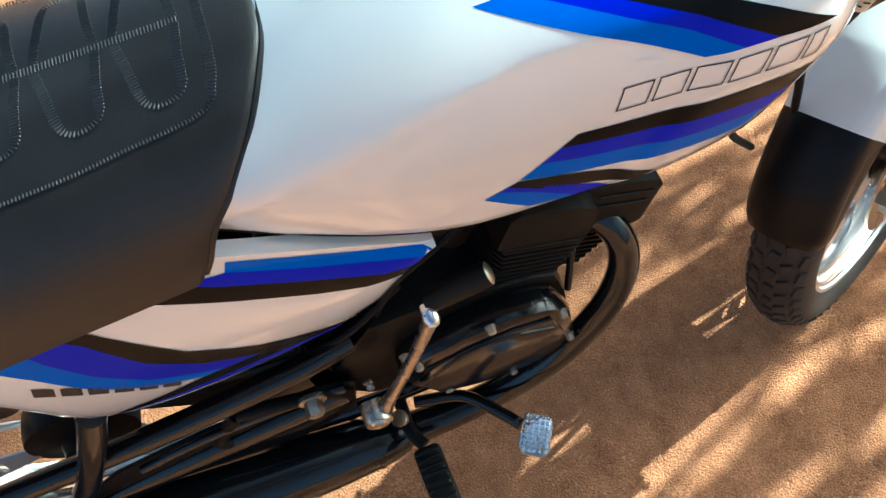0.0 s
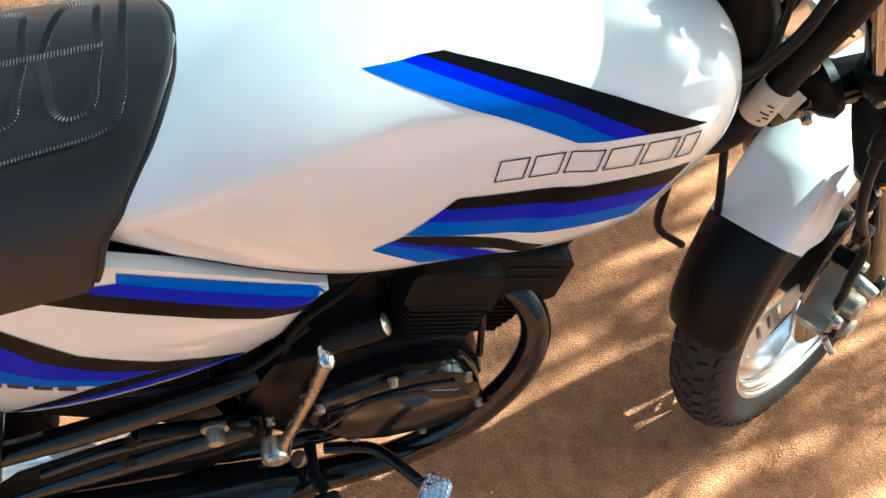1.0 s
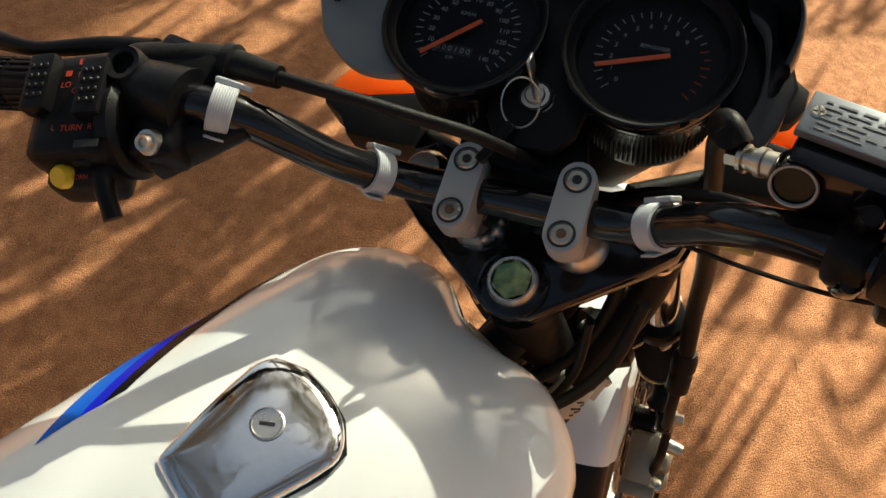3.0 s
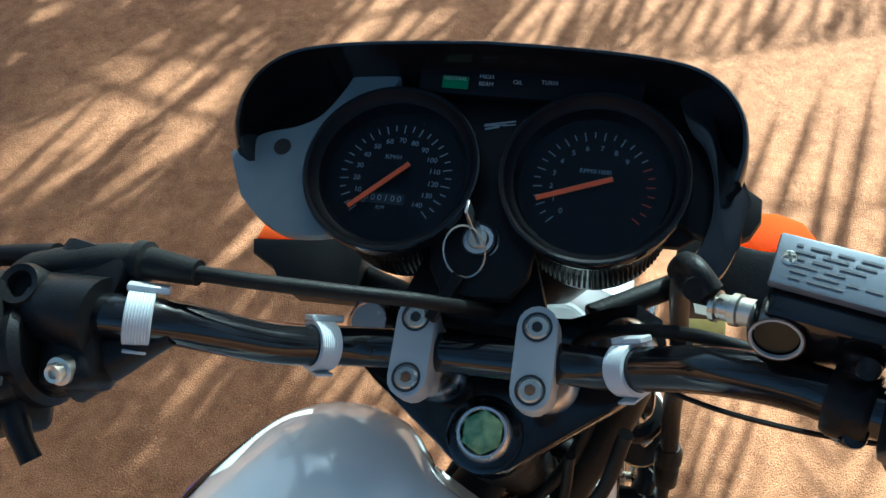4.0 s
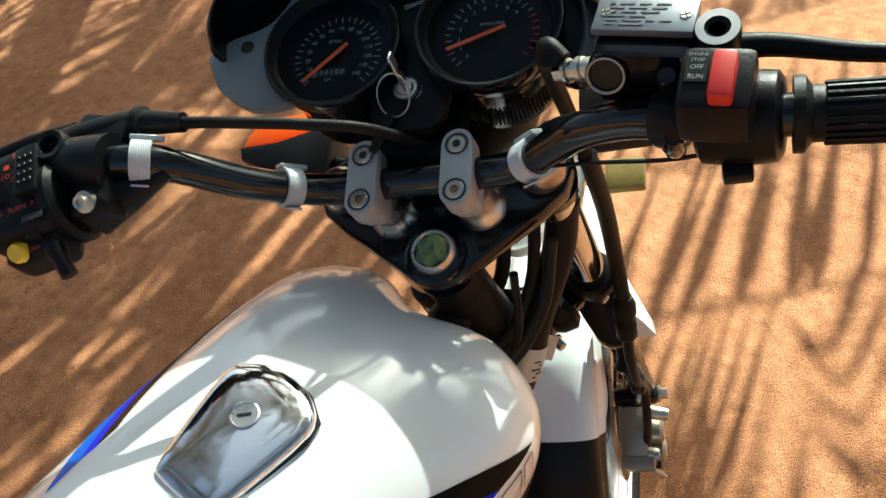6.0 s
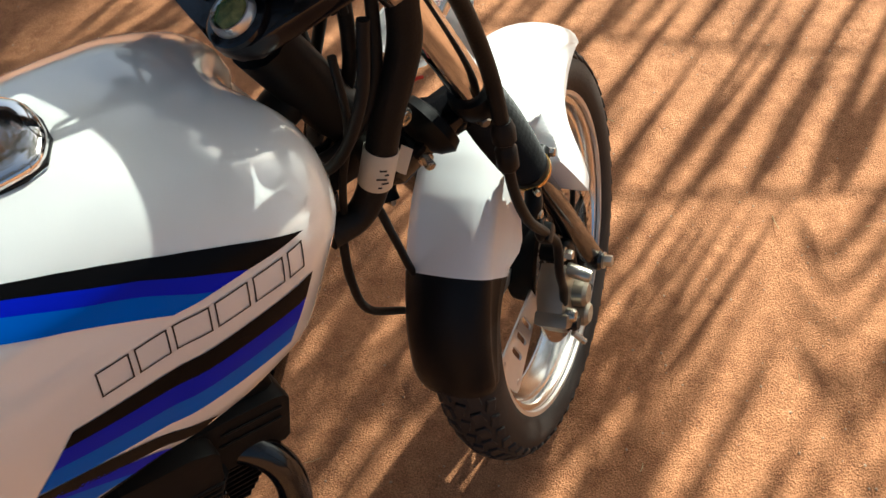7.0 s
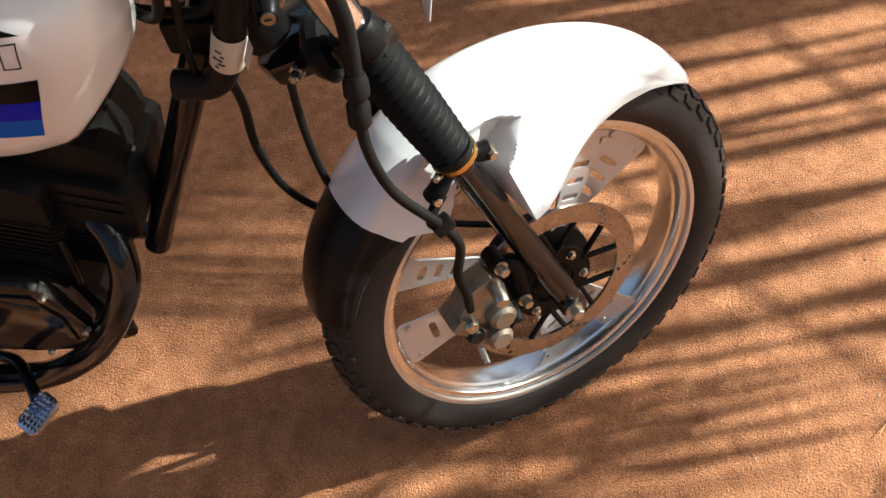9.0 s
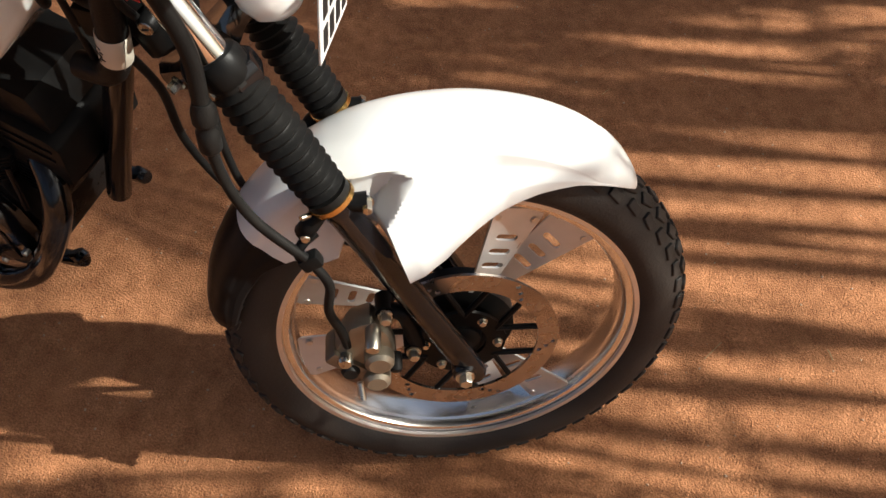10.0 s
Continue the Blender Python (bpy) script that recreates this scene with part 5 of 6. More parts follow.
def right_controls():
    F = bar_frame(-0.240)
    sw = part("right_switch", lathe([(0, -0.024), (0.022, -0.024), (0.0265, -0.021), (0.0275, -0.012), (0.0275, 0.012), (0.0265, 0.021), (0.022, 0.024), (0, 0.024)], 28, F), BLACK_PLASTIC, bike, "black throttle housing with a red stop switch", S)
    T = to(0.002, -0.224, 0.1865) @ rot("Z", -12)
    part("switch_face", box((0.040, 0.040, 0.040), 0.006, 2, T @ to(0.002, -0.003, -0.015)), BLACK_PLASTIC, sw)
    part("label_plate", box((0.020, 0.0125, 0.0012), 0.0004, 1, T @ to(0.0075, 0.0075, 0.0056)), DIAL, sw)
    for i, (w, sz) in enumerate((("ENGINE", 0.0030), ("STOP", 0.0030), ("OFF", 0.0040), ("RUN", 0.0040))):
        writing(w, sz, DIAL_PRINT, sw, T @ to(0.0150 - (0, 0.0036, 0.0082, 0.0142)[i], 0.0075, 0.0064) @ rot("Z", -90))
    part("stop_switch", box((0.029, 0.0130, 0.016), 0.003, 2, T @ to(-0.001, -0.0070, 0.007)), RED, sw, "red stop switch")
    part("starter_button", box((0.012, 0.018, 0.012), 0.003, 2, to(-0.020, -0.236, 0.124)), BLACK_PLASTIC, sw)
    part("cable_tower", lathe([(0.0052, 0.012), (0.0075, 0.014), (0.0125, 0.014), (0.0135, 0.010), (0.0120, -0.03), (0, -0.03)], 24, to(0.048, -0.231, 0.160)), BLACK_PLASTIC, sw)
    part("tower_ring", lathe([(0.0075, 0.0145), (0.0125, 0.0145)], 24, to(0.048, -0.231, 0.160)), SATIN, sw)
    # master cylinder
    mc = part("master_cylinder", box((0.040, 0.058, 0.046), 0.004, 2, to(0.055, -0.196, 0.158) @ rot("Z", -13) @ rot("Y", 6)), BLACK_GLOSS, bike, "black brake fluid reservoir with a printed silver lid", SR)
    LT = to(0.0637, -0.197, 0.1847) @ rot("Z", -13) @ rot("Y", 10)
    part("lid", box((0.0275, 0.0605, 0.0055), 0.0014, 2, LT), LID, mc, "blue-grey lid with rows of print")
    rows = [(0.0085, [0.006, 0.012, 0.010, 0.012]), (0.0050, [0.012, 0.014, 0.012]), (0.0015, [0.008, 0.012, 0.014]), (-0.0020, [0.014, 0.012]), (-0.0055, [0.010, 0.014, 0.008, 0.010]), (-0.0090, [0.008, 0.018])]
    for x, ws in rows:
        y = 0.024
        for w in ws:
            part("print_bar", box((0.0013, w - 0.003, 0.0004), 0, 1, LT @ to(x, y - w / 2, 0.0030)), DARK_PRINT, mc)
            y -= w
    for x, y in ((0.001, 0.024), (0.0, -0.024)):
        part("lid_screw", lathe([(0, 0.0036), (0.003, 0.0036), (0.004, 0.0026)], 16, LT @ to(x, y, 0)), STEEL, mc)
        for a in (20, 110):
            part("screw_slot", box((0.0055, 0.0009, 0.0004), 0, 1, LT @ to(x, y, 0.0037) @ rot("Z", a)), INK_AND_RECESS, mc)
    SG = to(0.0385, -0.171, 0.169) @ rot("Z", -12) @ rot("Y", -58) @ Matrix.Scale(1.18, 4)
    part("sight_ring", lathe([(0.0086, -0.001), (0.0095, 0.003), (0.0108, 0.003), (0.0118, -0.001), (0.0120, -0.010)], 28, SG), BLACK_GLOSS, mc)
    part("sight_rim", lathe([(0.0090, 0.0018), (0.0093, 0.0031), (0.0100, 0.0033), (0.0104, 0.0029)], 28, SG), LEAD_GREY, mc)
    part("sight_glass", lathe([(0, 0.0016), (0.0085, 0.0010)], 24, SG), OIL, mc, "round sight glass with yellowish fluid")
    part("clamp", lathe([(0, -0.010), (0.0165, -0.010), (0.018, -0.007), (0.018, 0.007), (0.0165, 0.010), (0, 0.010)], 28, to(-0.003, -0.006, 0.016) @ bar_frame(-0.201)), BLACK_PLASTIC, mc)
    for dx, dz in ((0.024, 0.012), (-0.018, -0.012)):
        part("clamp_bolt", lathe([(0, 0.016), (0.005, 0.016), (0.0062, 0.013), (0.0072, 0.006), (0.0085, 0), (0.0085, -0.014), (0, -0.014)], 20, to(0.014 + dx * 0.6, -0.207, 0.152 + dz * 1.2) @ rot("Y", -20)), BLACK_GLOSS, mc)
    B = along((0.049, -0.166, 0.163), (0.0590, -0.131, 0.149))
    part("outlet", lathe([(0, 0), (0.009, 0), (0.009, 0.012), (0.0105, 0.013), (0.0105, 0.017), (0.0085, 0.018), (0.0085, 0.024), (0.0105, 0.025), (0.0105, 0.028), (0, 0.028)], 24, B @ Matrix.Diagonal((0.78, 0.78, 0.9, 1))), STEEL, mc)
    part("banjo_bolt", lathe([(0, 0.025), (0.0062, 0.025), (0.0062, 0.033), (0, 0.033)], 6, B), STEEL, mc)
    part("banjo_boot", tube([(0.060, -0.142, 0.160), (0.070, -0.134, 0.162), (0.077, -0.129, 0.152), (0.078, -0.126, 0.138)], 0.0066, 12), RUBBER, mc)
    lev = part("brake_lever", tube([(0.058, -0.215, 0.140), (0.056, -0.26, 0.138), (0.045, -0.31, 0.133), (0.038, -0.37, 0.127), (0.042, -0.40, 0.122)], [0.009, 0.0075, 0.006, 0.0055, 0.0075], 12), BLACK_MATT, bike, "black brake lever", S)
    part("throttle_cable", tube([(0.012, -0.232, 0.118), (0.038, -0.19, 0.10), (0.06, -0.12, 0.075), (0.07, -0.06, 0.0), (0.05, -0.04, -0.08)], 0.0042, 10), RUBBER, bike, "thin black cable", S)
    part("clear_wire", tube([(0.004, -0.240, 0.112), (0.006, -0.20, 0.100), (0.014, -0.15, 0.092), (0.030, -0.11, 0.066)], 0.0016, 6), RUBBER, bike, "thin black wire", S)


DARK_PRINT = material("dark_print", (0.045, 0.05, 0.06), 0.5)
LID = material("lid_print", (0.10, 0.115, 0.14), 0.42, metal=0.2, vary=0.06)
OIL = material("oil_glass", (0.016, 0.017, 0.011), 0.35, spec=0.2, vary=0.4, scale=150)
right_controls()


# ---------------------------------------------------------------- left-hand controls
SL = S @ to(0, -0.031, 0.031)


def left_controls():
    F = to(0, 0.031, -0.031) @ bar_frame(0.207)
    pc = part("clutch_perch", lathe([(0, -0.022), (0.0170, -0.022), (0.0195, -0.018), (0.0215, 0.004), (0.0225, 0.020), (0, 0.020)], 28, F), BLACK_PLASTIC, bike, "black clutch lever perch", SL)
    part("mirror_boss", lathe([(0, 0.010), (0.0070, 0.010), (0.0078, 0.016), (0.0115, 0.017), (0.0135, 0.013), (0.0145, -0.022), (0, -0.022)], 28, to(0.026, 0.262, 0.141) @ rot("X", 6)), BLACK_PLASTIC, pc)
    part("pinch_lug", box((0.046, 0.036, 0.030), 0.010, 3, to(-0.002, 0.233, 0.126) @ rot("Z", 12)), BLACK_PLASTIC, pc)
    part("pinch_screw", lathe([(0, 0.003), (0.0028, 0.003), (0.0030, 0.005), (0.0050, 0.0055), (0.0056, 0.004), (0.0056, 0.001), (0.0080, 0.0005), (0.0080, -0.006), (0, -0.006)], 20, to(-0.017, 0.229, 0.143) @ rot("Y", -30)), STEEL, pc)
    part("lever_bracket", tube([(-0.012, 0.240, 0.120), (0.002, 0.214, 0.118), (0.014, 0.182, 0.120)], [0.020, 0.0145, 0.006], 16), BLACK_PLASTIC, pc)
    part("perch_arm", box((0.034, 0.05, 0.024), 0.007, 2, to(0.042, 0.235, 0.128) @ rot("Z", -12)), BLACK_PLASTIC, pc)
    part("lever_cover", tube([(0.034, 0.296, 0.122), (0.042, 0.274, 0.129), (0.050, 0.231, 0.130), (0.0525, 0.2085, 0.129), (0.049, 0.171, 0.127)], [0.010, 0.0125, 0.0115, 0.0100, 0.0075], 16), RUBBER, pc, "grey rubber lever boot")
    part("boot_collar", lathe([(0.0085, -0.005), (0.0125, -0.003), (0.0125, 0.003), (0.0085, 0.005)], 20, along((0.0525, 0.207, 0.129), (0.051, 0.19, 0.128))), RUBBER, pc)
    part("clutch_cable", tube([(0.049, 0.174, 0.127), (0.049, 0.14, 0.119), (0.053, 0.09, 0.097), (0.060, 0.045, 0.064), (0.075, 0.015, -0.02), (0.05, 0.0, -0.11)], 0.0046, 10), RUBBER, bike, "black clutch cable", SL)
    part("clutch_lever", tube([(0.052, 0.265, 0.130), (0.050, 0.31, 0.128), (0.042, 0.37, 0.122), (0.046, 0.42, 0.118)], [0.008, 0.0065, 0.0055, 0.007], 12), BLACK_MATT, bike, "black clutch lever", SL)
    sw = part("left_switch", box((0.078, 0.062, 0.050), 0.014, 3, to(-0.004, 0.290, 0.127) @ rot("Z", 15)), BLACK_PLASTIC, bike, "black switch cluster with red lettering", SL)
    part("switch_flange", lathe([(0, -0.007), (0.030, -0.007), (0.034, -0.003), (0.034, 0.005), (0.030, 0.009), (0, 0.009)], 32, to(-0.002, 0.260, 0.124) @ rot("Z", 15) @ rot("X", -90)), BLACK_PLASTIC, sw)
    part("lower_shell", box((0.030, 0.050, 0.032), 0.010, 3, to(-0.038, 0.277, 0.121) @ rot("Z", 15)), BLACK_PLASTIC, sw)
    def at(x, y, z):
        return to(x, y, z) @ rot("Z", 15)

    for x, y in ((0.002, 0.313), (0.006, 0.273)):
        part("raised_block", box((0.040, 0.019, 0.014), 0.003, 2, at(x, y, 0.154)), BLACK_PLASTIC, sw)
        for i in range(4):
            for j in range(3):
                part("grip_dot", box((0.004, 0.0036, 0.002), 0.0008, 1, at(x, y, 0.1612) @ to(-0.011 + i * 0.007, -0.005 + j * 0.005, 0)), BLACK_PLASTIC, sw)
    part("turn_slider", box((0.010, 0.012, 0.010), 0.002, 1, at(-0.036, 0.270, 0.140)), BLACK_PLASTIC, sw)
    part("slider_slot", box((0.005, 0.017, 0.001), 0, 1, at(-0.029, 0.263, 0.1524)), INK_AND_RECESS, sw)
    part("horn_button", lathe([(0, 0.006), (0.0062, 0.006), (0.0078, 0.003), (0.0078, -0.008), (0, -0.008)], 20, to(-0.048, 0.283, 0.136) @ rot("Y", -30)), YELLOW, sw, "yellow horn button")
    part("choke_lever", tube([(-0.034, 0.264, 0.128), (-0.046, 0.257, 0.130), (-0.056, 0.250, 0.128), (-0.064, 0.245, 0.124)], [0.010, 0.0075, 0.006, 0.0062], 12), BLACK_PLASTIC, sw)
    for w, x, y, sz, z in (("LO", 0.006, 0.298, 0.0058, 0.1524), ("OFF", 0.004, 0.287, 0.0058, 0.1524), ("L", -0.024, 0.292, 0.006, 0.1524), ("TURN", -0.0215, 0.279, 0.006, 0.1524), ("R", -0.018, 0.266, 0.006, 0.1524), ("HORN", -0.047, 0.271, 0.0045, 0.1376)):
        writing(w, sz, RED_PRINT, sw, to(x, y, z) @ rot("Z", -75))
    for x, y in ((0.014, 0.300), (0.015, 0.290), (0.024, 0.294)):
        part("red_mark", box((0.0042, 0.0045, 0.0003), 0, 1, at(x, y, 0.1524)), RED_PRINT, sw)
    return sw


left_controls()


# ---------------------------------------------------------------- instrument panel
DIAL_Z = 0.064
HOLE = material("dark_hole", (0.018, 0.012, 0.009), 0.7)
SD = S @ to(-0.009, 0.009, 0.012) @ rot("Z", -1.7) @ rot("X", 4)
HOOD = SD.inverted() @ S @ to(0.0268, -0.001, 0.012) @ rot("Z", 1.55) @ rot("X", 4) @ Matrix.Diagonal((0.81, 0.94, 1, 1)) @ to(-0.003, 0.017, 0) @ rot("Z", -2)


def dial(x0, y, z, marks, numbers, words, start, sweep, needle_at, name, label):
    D = S @ to(x0, y, z) @ rot("Z", -1.7) @ rot("X", 4) @ to(0, 0, -DIAL_Z)
    d = part(name, lathe([(0, DIAL_Z - 0.070), (0.044, DIAL_Z - 0.070), (0.050, DIAL_Z - 0.062), (0.0525, DIAL_Z - 0.012), (0.0570, DIAL_Z - 0.002), (0.0595, DIAL_Z + 0.008), (0.0600, DIAL_Z + 0.014), (0.0592, DIAL_Z + 0.0165),
                              (0.0580, DIAL_Z + 0.0168)], 64), BLACK_GLOSS, bike, label, D)
    part("bezel", lathe([(0.0582, DIAL_Z + 0.0168), (0.0560, DIAL_Z + 0.0160), (0.0530, DIAL_Z + 0.0105), (0.0505, DIAL_Z + 0.0090), (0.0480, DIAL_Z - 0.001)], 64), DIAL, d)
    part("dial_face", lathe([(0, DIAL_Z - 0.001), (0.0482, DIAL_Z - 0.001)], 48), DIAL, d)
    for k in range(90):
        part("knurl", box((0.0016, 0.0018, 0.036), 0.0004, 1, Matrix.Rotation(2 * math.pi * k / 90, 4, "Z") @ to(0.0509, 0, DIAL_Z - 0.036)), BLACK_MATT, d)
    for k in range(marks + 1):
        a = radians(start - sweep * k / marks)
        red = name == "tachometer" and k > 19
        L = 0.006 if k % 2 == 0 else 0.0042
        part("tick", box((L, 0.00065, 0.0003), 0, 1, Matrix.Rotation(a, 4, "Z") @ to(0.0385 - L / 2, 0, DIAL_Z - 0.0004)), RED_PRINT if red else DIAL_PRINT, d)
    for k, n in enumerate(numbers):
        a = radians(start - sweep * k * numbers_step[name] / marks)
        writing(n, 0.0052, DIAL_PRINT, d, to(0.0268 * math.cos(a), 0.0268 * math.sin(a), DIAL_Z - 0.0004) @ rot("Z", -90), "numeral")
    for w, x, yy, sz in words:
        writing(w, sz, DIAL_PRINT, d, to(x, yy, DIAL_Z - 0.0004) @ rot("Z", -90))
    a = radians(needle_at)
    part("needle", box((0.050, 0.0036, 0.0012), 0.0004, 1, Matrix.Rotation(a, 4, "Z") @ to(0.0125, 0, DIAL_Z + 0.003)), NEEDLE, d, "orange needle")
    part("needle_hub", lathe([(0, DIAL_Z + 0.0022), (0.003, DIAL_Z + 0.0020), (0.0036, DIAL_Z + 0.0005)], 18), BLACK_PLASTIC, d)
    lens = part("lens", lathe([(0, DIAL_Z + 0.0095), (0.030, DIAL_Z + 0.0092), (0.0502, DIAL_Z + 0.0080), (0.0502, DIAL_Z + 0.0072), (0.030, DIAL_Z + 0.0082), (0, DIAL_Z + 0.0085)], 48), LENS, d, "clear dial lens")
    lens.visible_shadow = False
    return d


numbers_step = {"speedometer": 2, "tachometer": 2}
speedo = dial(0.1518, 0.0662, 0.076, 28, [str(10 * k) for k in range(15)], [("KM/H", 0.014, 0.004, 0.0048), ("KM", -0.0235, 0.006, 0.0042)], 136, 272, 134, "speedometer", "round black speedometer with orange needle and odometer")
part("odometer_window", box((0.0075, 0.030, 0.0003), 0, 1, to(-0.0165, 0.006, DIAL_Z - 0.0007)), INK_AND_RECESS, speedo)
for k, c in enumerate("000100"):
    writing(c, 0.0062, DIAL_PRINT, speedo, to(-0.0165, 0.017 - k * 0.0046, DIAL_Z - 0.0004) @ rot("Z", -90), "numeral")
tacho = dial(0.1537, -0.0648, 0.068, 26, [str(k) for k in range(10)], [("RPMX1000", 0.010, 0.0, 0.0044)], 136, 263, 111, "tachometer", "round black tachometer with orange needle")


def build_dash():
    # moulded panel that carries the dials
    half = [(0.082, 0.0), (0.084, 0.022), (0.100, 0.032), (0.140, 0.036), (0.156, 0.058), (0.158, 0.100), (0.140, 0.128), (0.136, 0.150), (0.142, 0.162), (0.153, 0.168), (0.168, 0.168), (0.189, 0.137), (0.217, 0.120), (0.238, 0.108), (0.246, 0.085), (0.242, 0.06), (0.240, 0.0)]
    out = half + [(x, -y) for x, y in half[-2:0:-1]]
    dash = part("instrument_panel", plate(out, 0.012, 0.004, to(0, 0, 0.046)), BLACK_PLASTIC, bike, "black moulded instrument panel with warning lamps", SD)
    back = [(0.252, 0.0), (0.250, 0.06), (0.246, 0.11), (0.239, 0.14), (0.223, 0.160), (0.200, 0.1705), (0.175, 0.172), (0.152, 0.168), (0.136, 0.161), (0.118, 0.140)]
    back = [(0.985 * (x - 0.15) + 0.15, 0.985 * y) for x, y in back]
    part("back_panel", plate(back + [(x, -y) for x, y in back[:0:-1]], 0.006, 0.002, HOOD @ to(0, 0, 0.0455)), BLACK_PLASTIC, dash)
    # side wings of one plastic: left coloured sky-lit grey, right coloured shaded black
    wing = [(0.162, 0.185), (0.179, 0.164), (0.186, 0.142), (0.196, 0.126), (0.216, 0.114), (0.237, 0.105), (0.250, 0.090), (0.250, 0.073), (0.228, 0.075), (0.206, 0.088), (0.192, 0.106), (0.172, 0.116), (0.149, 0.117), (0.128, 0.108), (0.112, 0.094), (0.106, 0.125), (0.114, 0.148), (0.131, 0.169)]
    wing = [(p.x, p.y) for p in smooth_path([(x, y, 0) for x, y in wing], 4)]
    part("side_wing", plate(wing, 0.010, 0.003, to(0, 0, 0.058)), SKYLIT_PLASTIC, dash, "plastic wing coloured grey for sky light")
    part("side_wing", plate([(x, -0.137 - (y - 0.117) * (0.34 if y > 0.117 else 0.6)) for x, y in wing][::-1], 0.010, 0.003, to(0, 0, 0.058)), BLACK_GLOSS, dash)
    # no opening: a flat dark disc painted for the shaded inside of the hole
    part("wing_hole", lathe([(0, 0.0688), (0.0062, 0.0688)], 20, to(0.169, 0.147, 0)), HOLE, dash)
    # warning lamp strip
    part("lamp_strip", box((0.020, 0.150, 0.010), 0.003, 2, to(0.229, -0.015, 0.068) @ rot("Y", -14)), DIAL, dash)
    LS = to(0.226, 0, 0.0742) @ rot("Y", -14)
    part("neutral_lamp", box((0.0085, 0.018, 0.0006), 0.0002, 1, to(0.225, 0.034, 0.0742) @ rot("Y", -14)), NEUTRAL_LAMP, dash, "lit green neutral lamp")
    for w, x, y in (("NEUTRAL", 0.0015, 0.034), ("HIGH", 0.004, 0.013), ("BEAM", -0.001, 0.013), ("OIL", 0.0015, -0.008), ("TURN", 0.0025, -0.029)):
        writing(w, 0.0040 if w != "NEUTRAL" else 0.0036, DIAL_PRINT, dash, LS @ to(x, y, 0.0010) @ rot("Z", -90))
    for x, y, w, l, a in ((0.2055, 0.002, 0.0012, 0.021, 12), (0.2035, 0.005, 0.0009, 0.016, 8), (0.2015, 0.007, 0.0015, 0.010, 16), (0.2045, -0.004, 0.0008, 0.009, 10)):
        part("scuff", box((w, l, 0.0003), 0, 1, to(x, y, 0.0583) @ rot("Z", a)), LEAD_GREY, dash)
    # centre fairing between dials and lock
    part("lock_housing", lathe([(0, 0.056), (0.018, 0.056), (0.0215, 0.052), (0.027, 0.030), (0.034, 0.0), (0.034, -0.02), (0, -0.02)], 36, to(0.112, 0.004, 0)), BLACK_PLASTIC, dash)
    part("lower_panel", plate([(0.075, 0.045), (0.088, 0.052), (0.125, 0.040), (0.125, -0.032), (0.085, -0.046), (0.072, -0.038)], 0.036, 0.006, to(0, 0, -0.002)), BLACK_PLASTIC, dash)
    ig = part("ignition_lock", lathe([(0, 0.0635), (0.0098, 0.0635), (0.0105, 0.060), (0.0128, 0.061), (0.0145, 0.060), (0.0152, 0.055)], 32, to(0.117, 0.004, 0)), SATIN, bike, "silver ignition lock with a key in it", S @ to(-0.0055, 0, 0.0085))
    # flat black ring painted for the shade in the lock's groove
    part("lock_groove", lathe([(0.0100, 0.0640), (0.0112, 0.0640)], 32, to(0.117, 0.004, 0)), INK_AND_RECESS, ig)
    part("lock_barrel", lathe([(0, 0.0660), (0.0062, 0.0660), (0.0070, 0.0650), (0.0072, 0.0630)], 28, to(0.117, 0.004, 0)), STEEL, ig)
    for a in (20, 75, 130, 200, 285):
        part("lock_mark", box((0.0018, 0.0007, 0.0003), 0, 1, to(0.117, 0.004, 0.0612) @ rot("Z", a) @ to(0.0130, 0, 0)), INK_AND_RECESS, ig)
    part("key_blade", box((0.010, 0.0022, 0.036), 0.0006, 1, to(0.121, 0.004, 0.080) @ rot("Y", 14) @ rot("X", -4)), SATIN, ig)
    ring = []
    for i in range(29):
        a = 2 * math.pi * i / 28
        ring.append((0.104 + 0.0135 * math.cos(a), 0.009 + 0.0135 * math.sin(a), 0.0745 + 0.010 * math.cos(a)))
    part("key_ring", tube(ring, 0.0007, 6, 1, False), STEEL, ig, "thin wire key ring")
    part("key_fob", box((0.034, 0.0085, 0.003), 0.001, 1, to(0.076, 0.020, 0.066) @ rot("Z", -28) @ rot("Y", -8)), BLACK_PLASTIC, ig)
    # cowl behind the panel: hood that wraps the dials
    RIM = [(0.252, 0.0, 0.108), (0.250, 0.06, 0.107), (0.246, 0.11, 0.105), (0.239, 0.14, 0.103), (0.223, 0.160, 0.101), (0.200, 0.1705, 0.099), (0.175, 0.172, 0.097), (0.156, 0.169, 0.090)]
    half = smooth_path(RIM, 5)
    rim_line = [(p, -1) for p in half[::-1]] + [(Vector((p.x, -p.y, p.z)), 1) for p in half[1:]]
    rings = []
    for i, (rim, s) in enumerate(rim_line):
        a = rim_line[max(i - 1, 0)][0]
        b = rim_line[min(i + 1, len(rim_line) - 1)][0]
        n = Vector(((b - a).y, -(b - a).x, 0)).normalized()
        if n.x * (rim.x - 0.15) + n.y * rim.y < 0:
            n = -n
        base = Vector((rim.x, rim.y, 0.050)) - n * 0.008
        mid = Vector((rim.x, rim.y, 0.078)) + n * 0.003
        o = [base, base.lerp(mid, 0.55) + n * 0.002, mid, mid.lerp(rim, 0.6) + n * 0.0006, rim + Vector((0, 0, -0.001)), rim - n * 0.0015]
        inn = [rim - n * 0.0032 + Vector((0, 0, -0.001)), mid - n * 0.0035, base - n * 0.003]
        rings.append([tuple(p) for p in o + inn])
    part("hood", loft(rings), BLACK_GLOSS, dash, "glossy black hood round the dials", HOOD, angle=60)
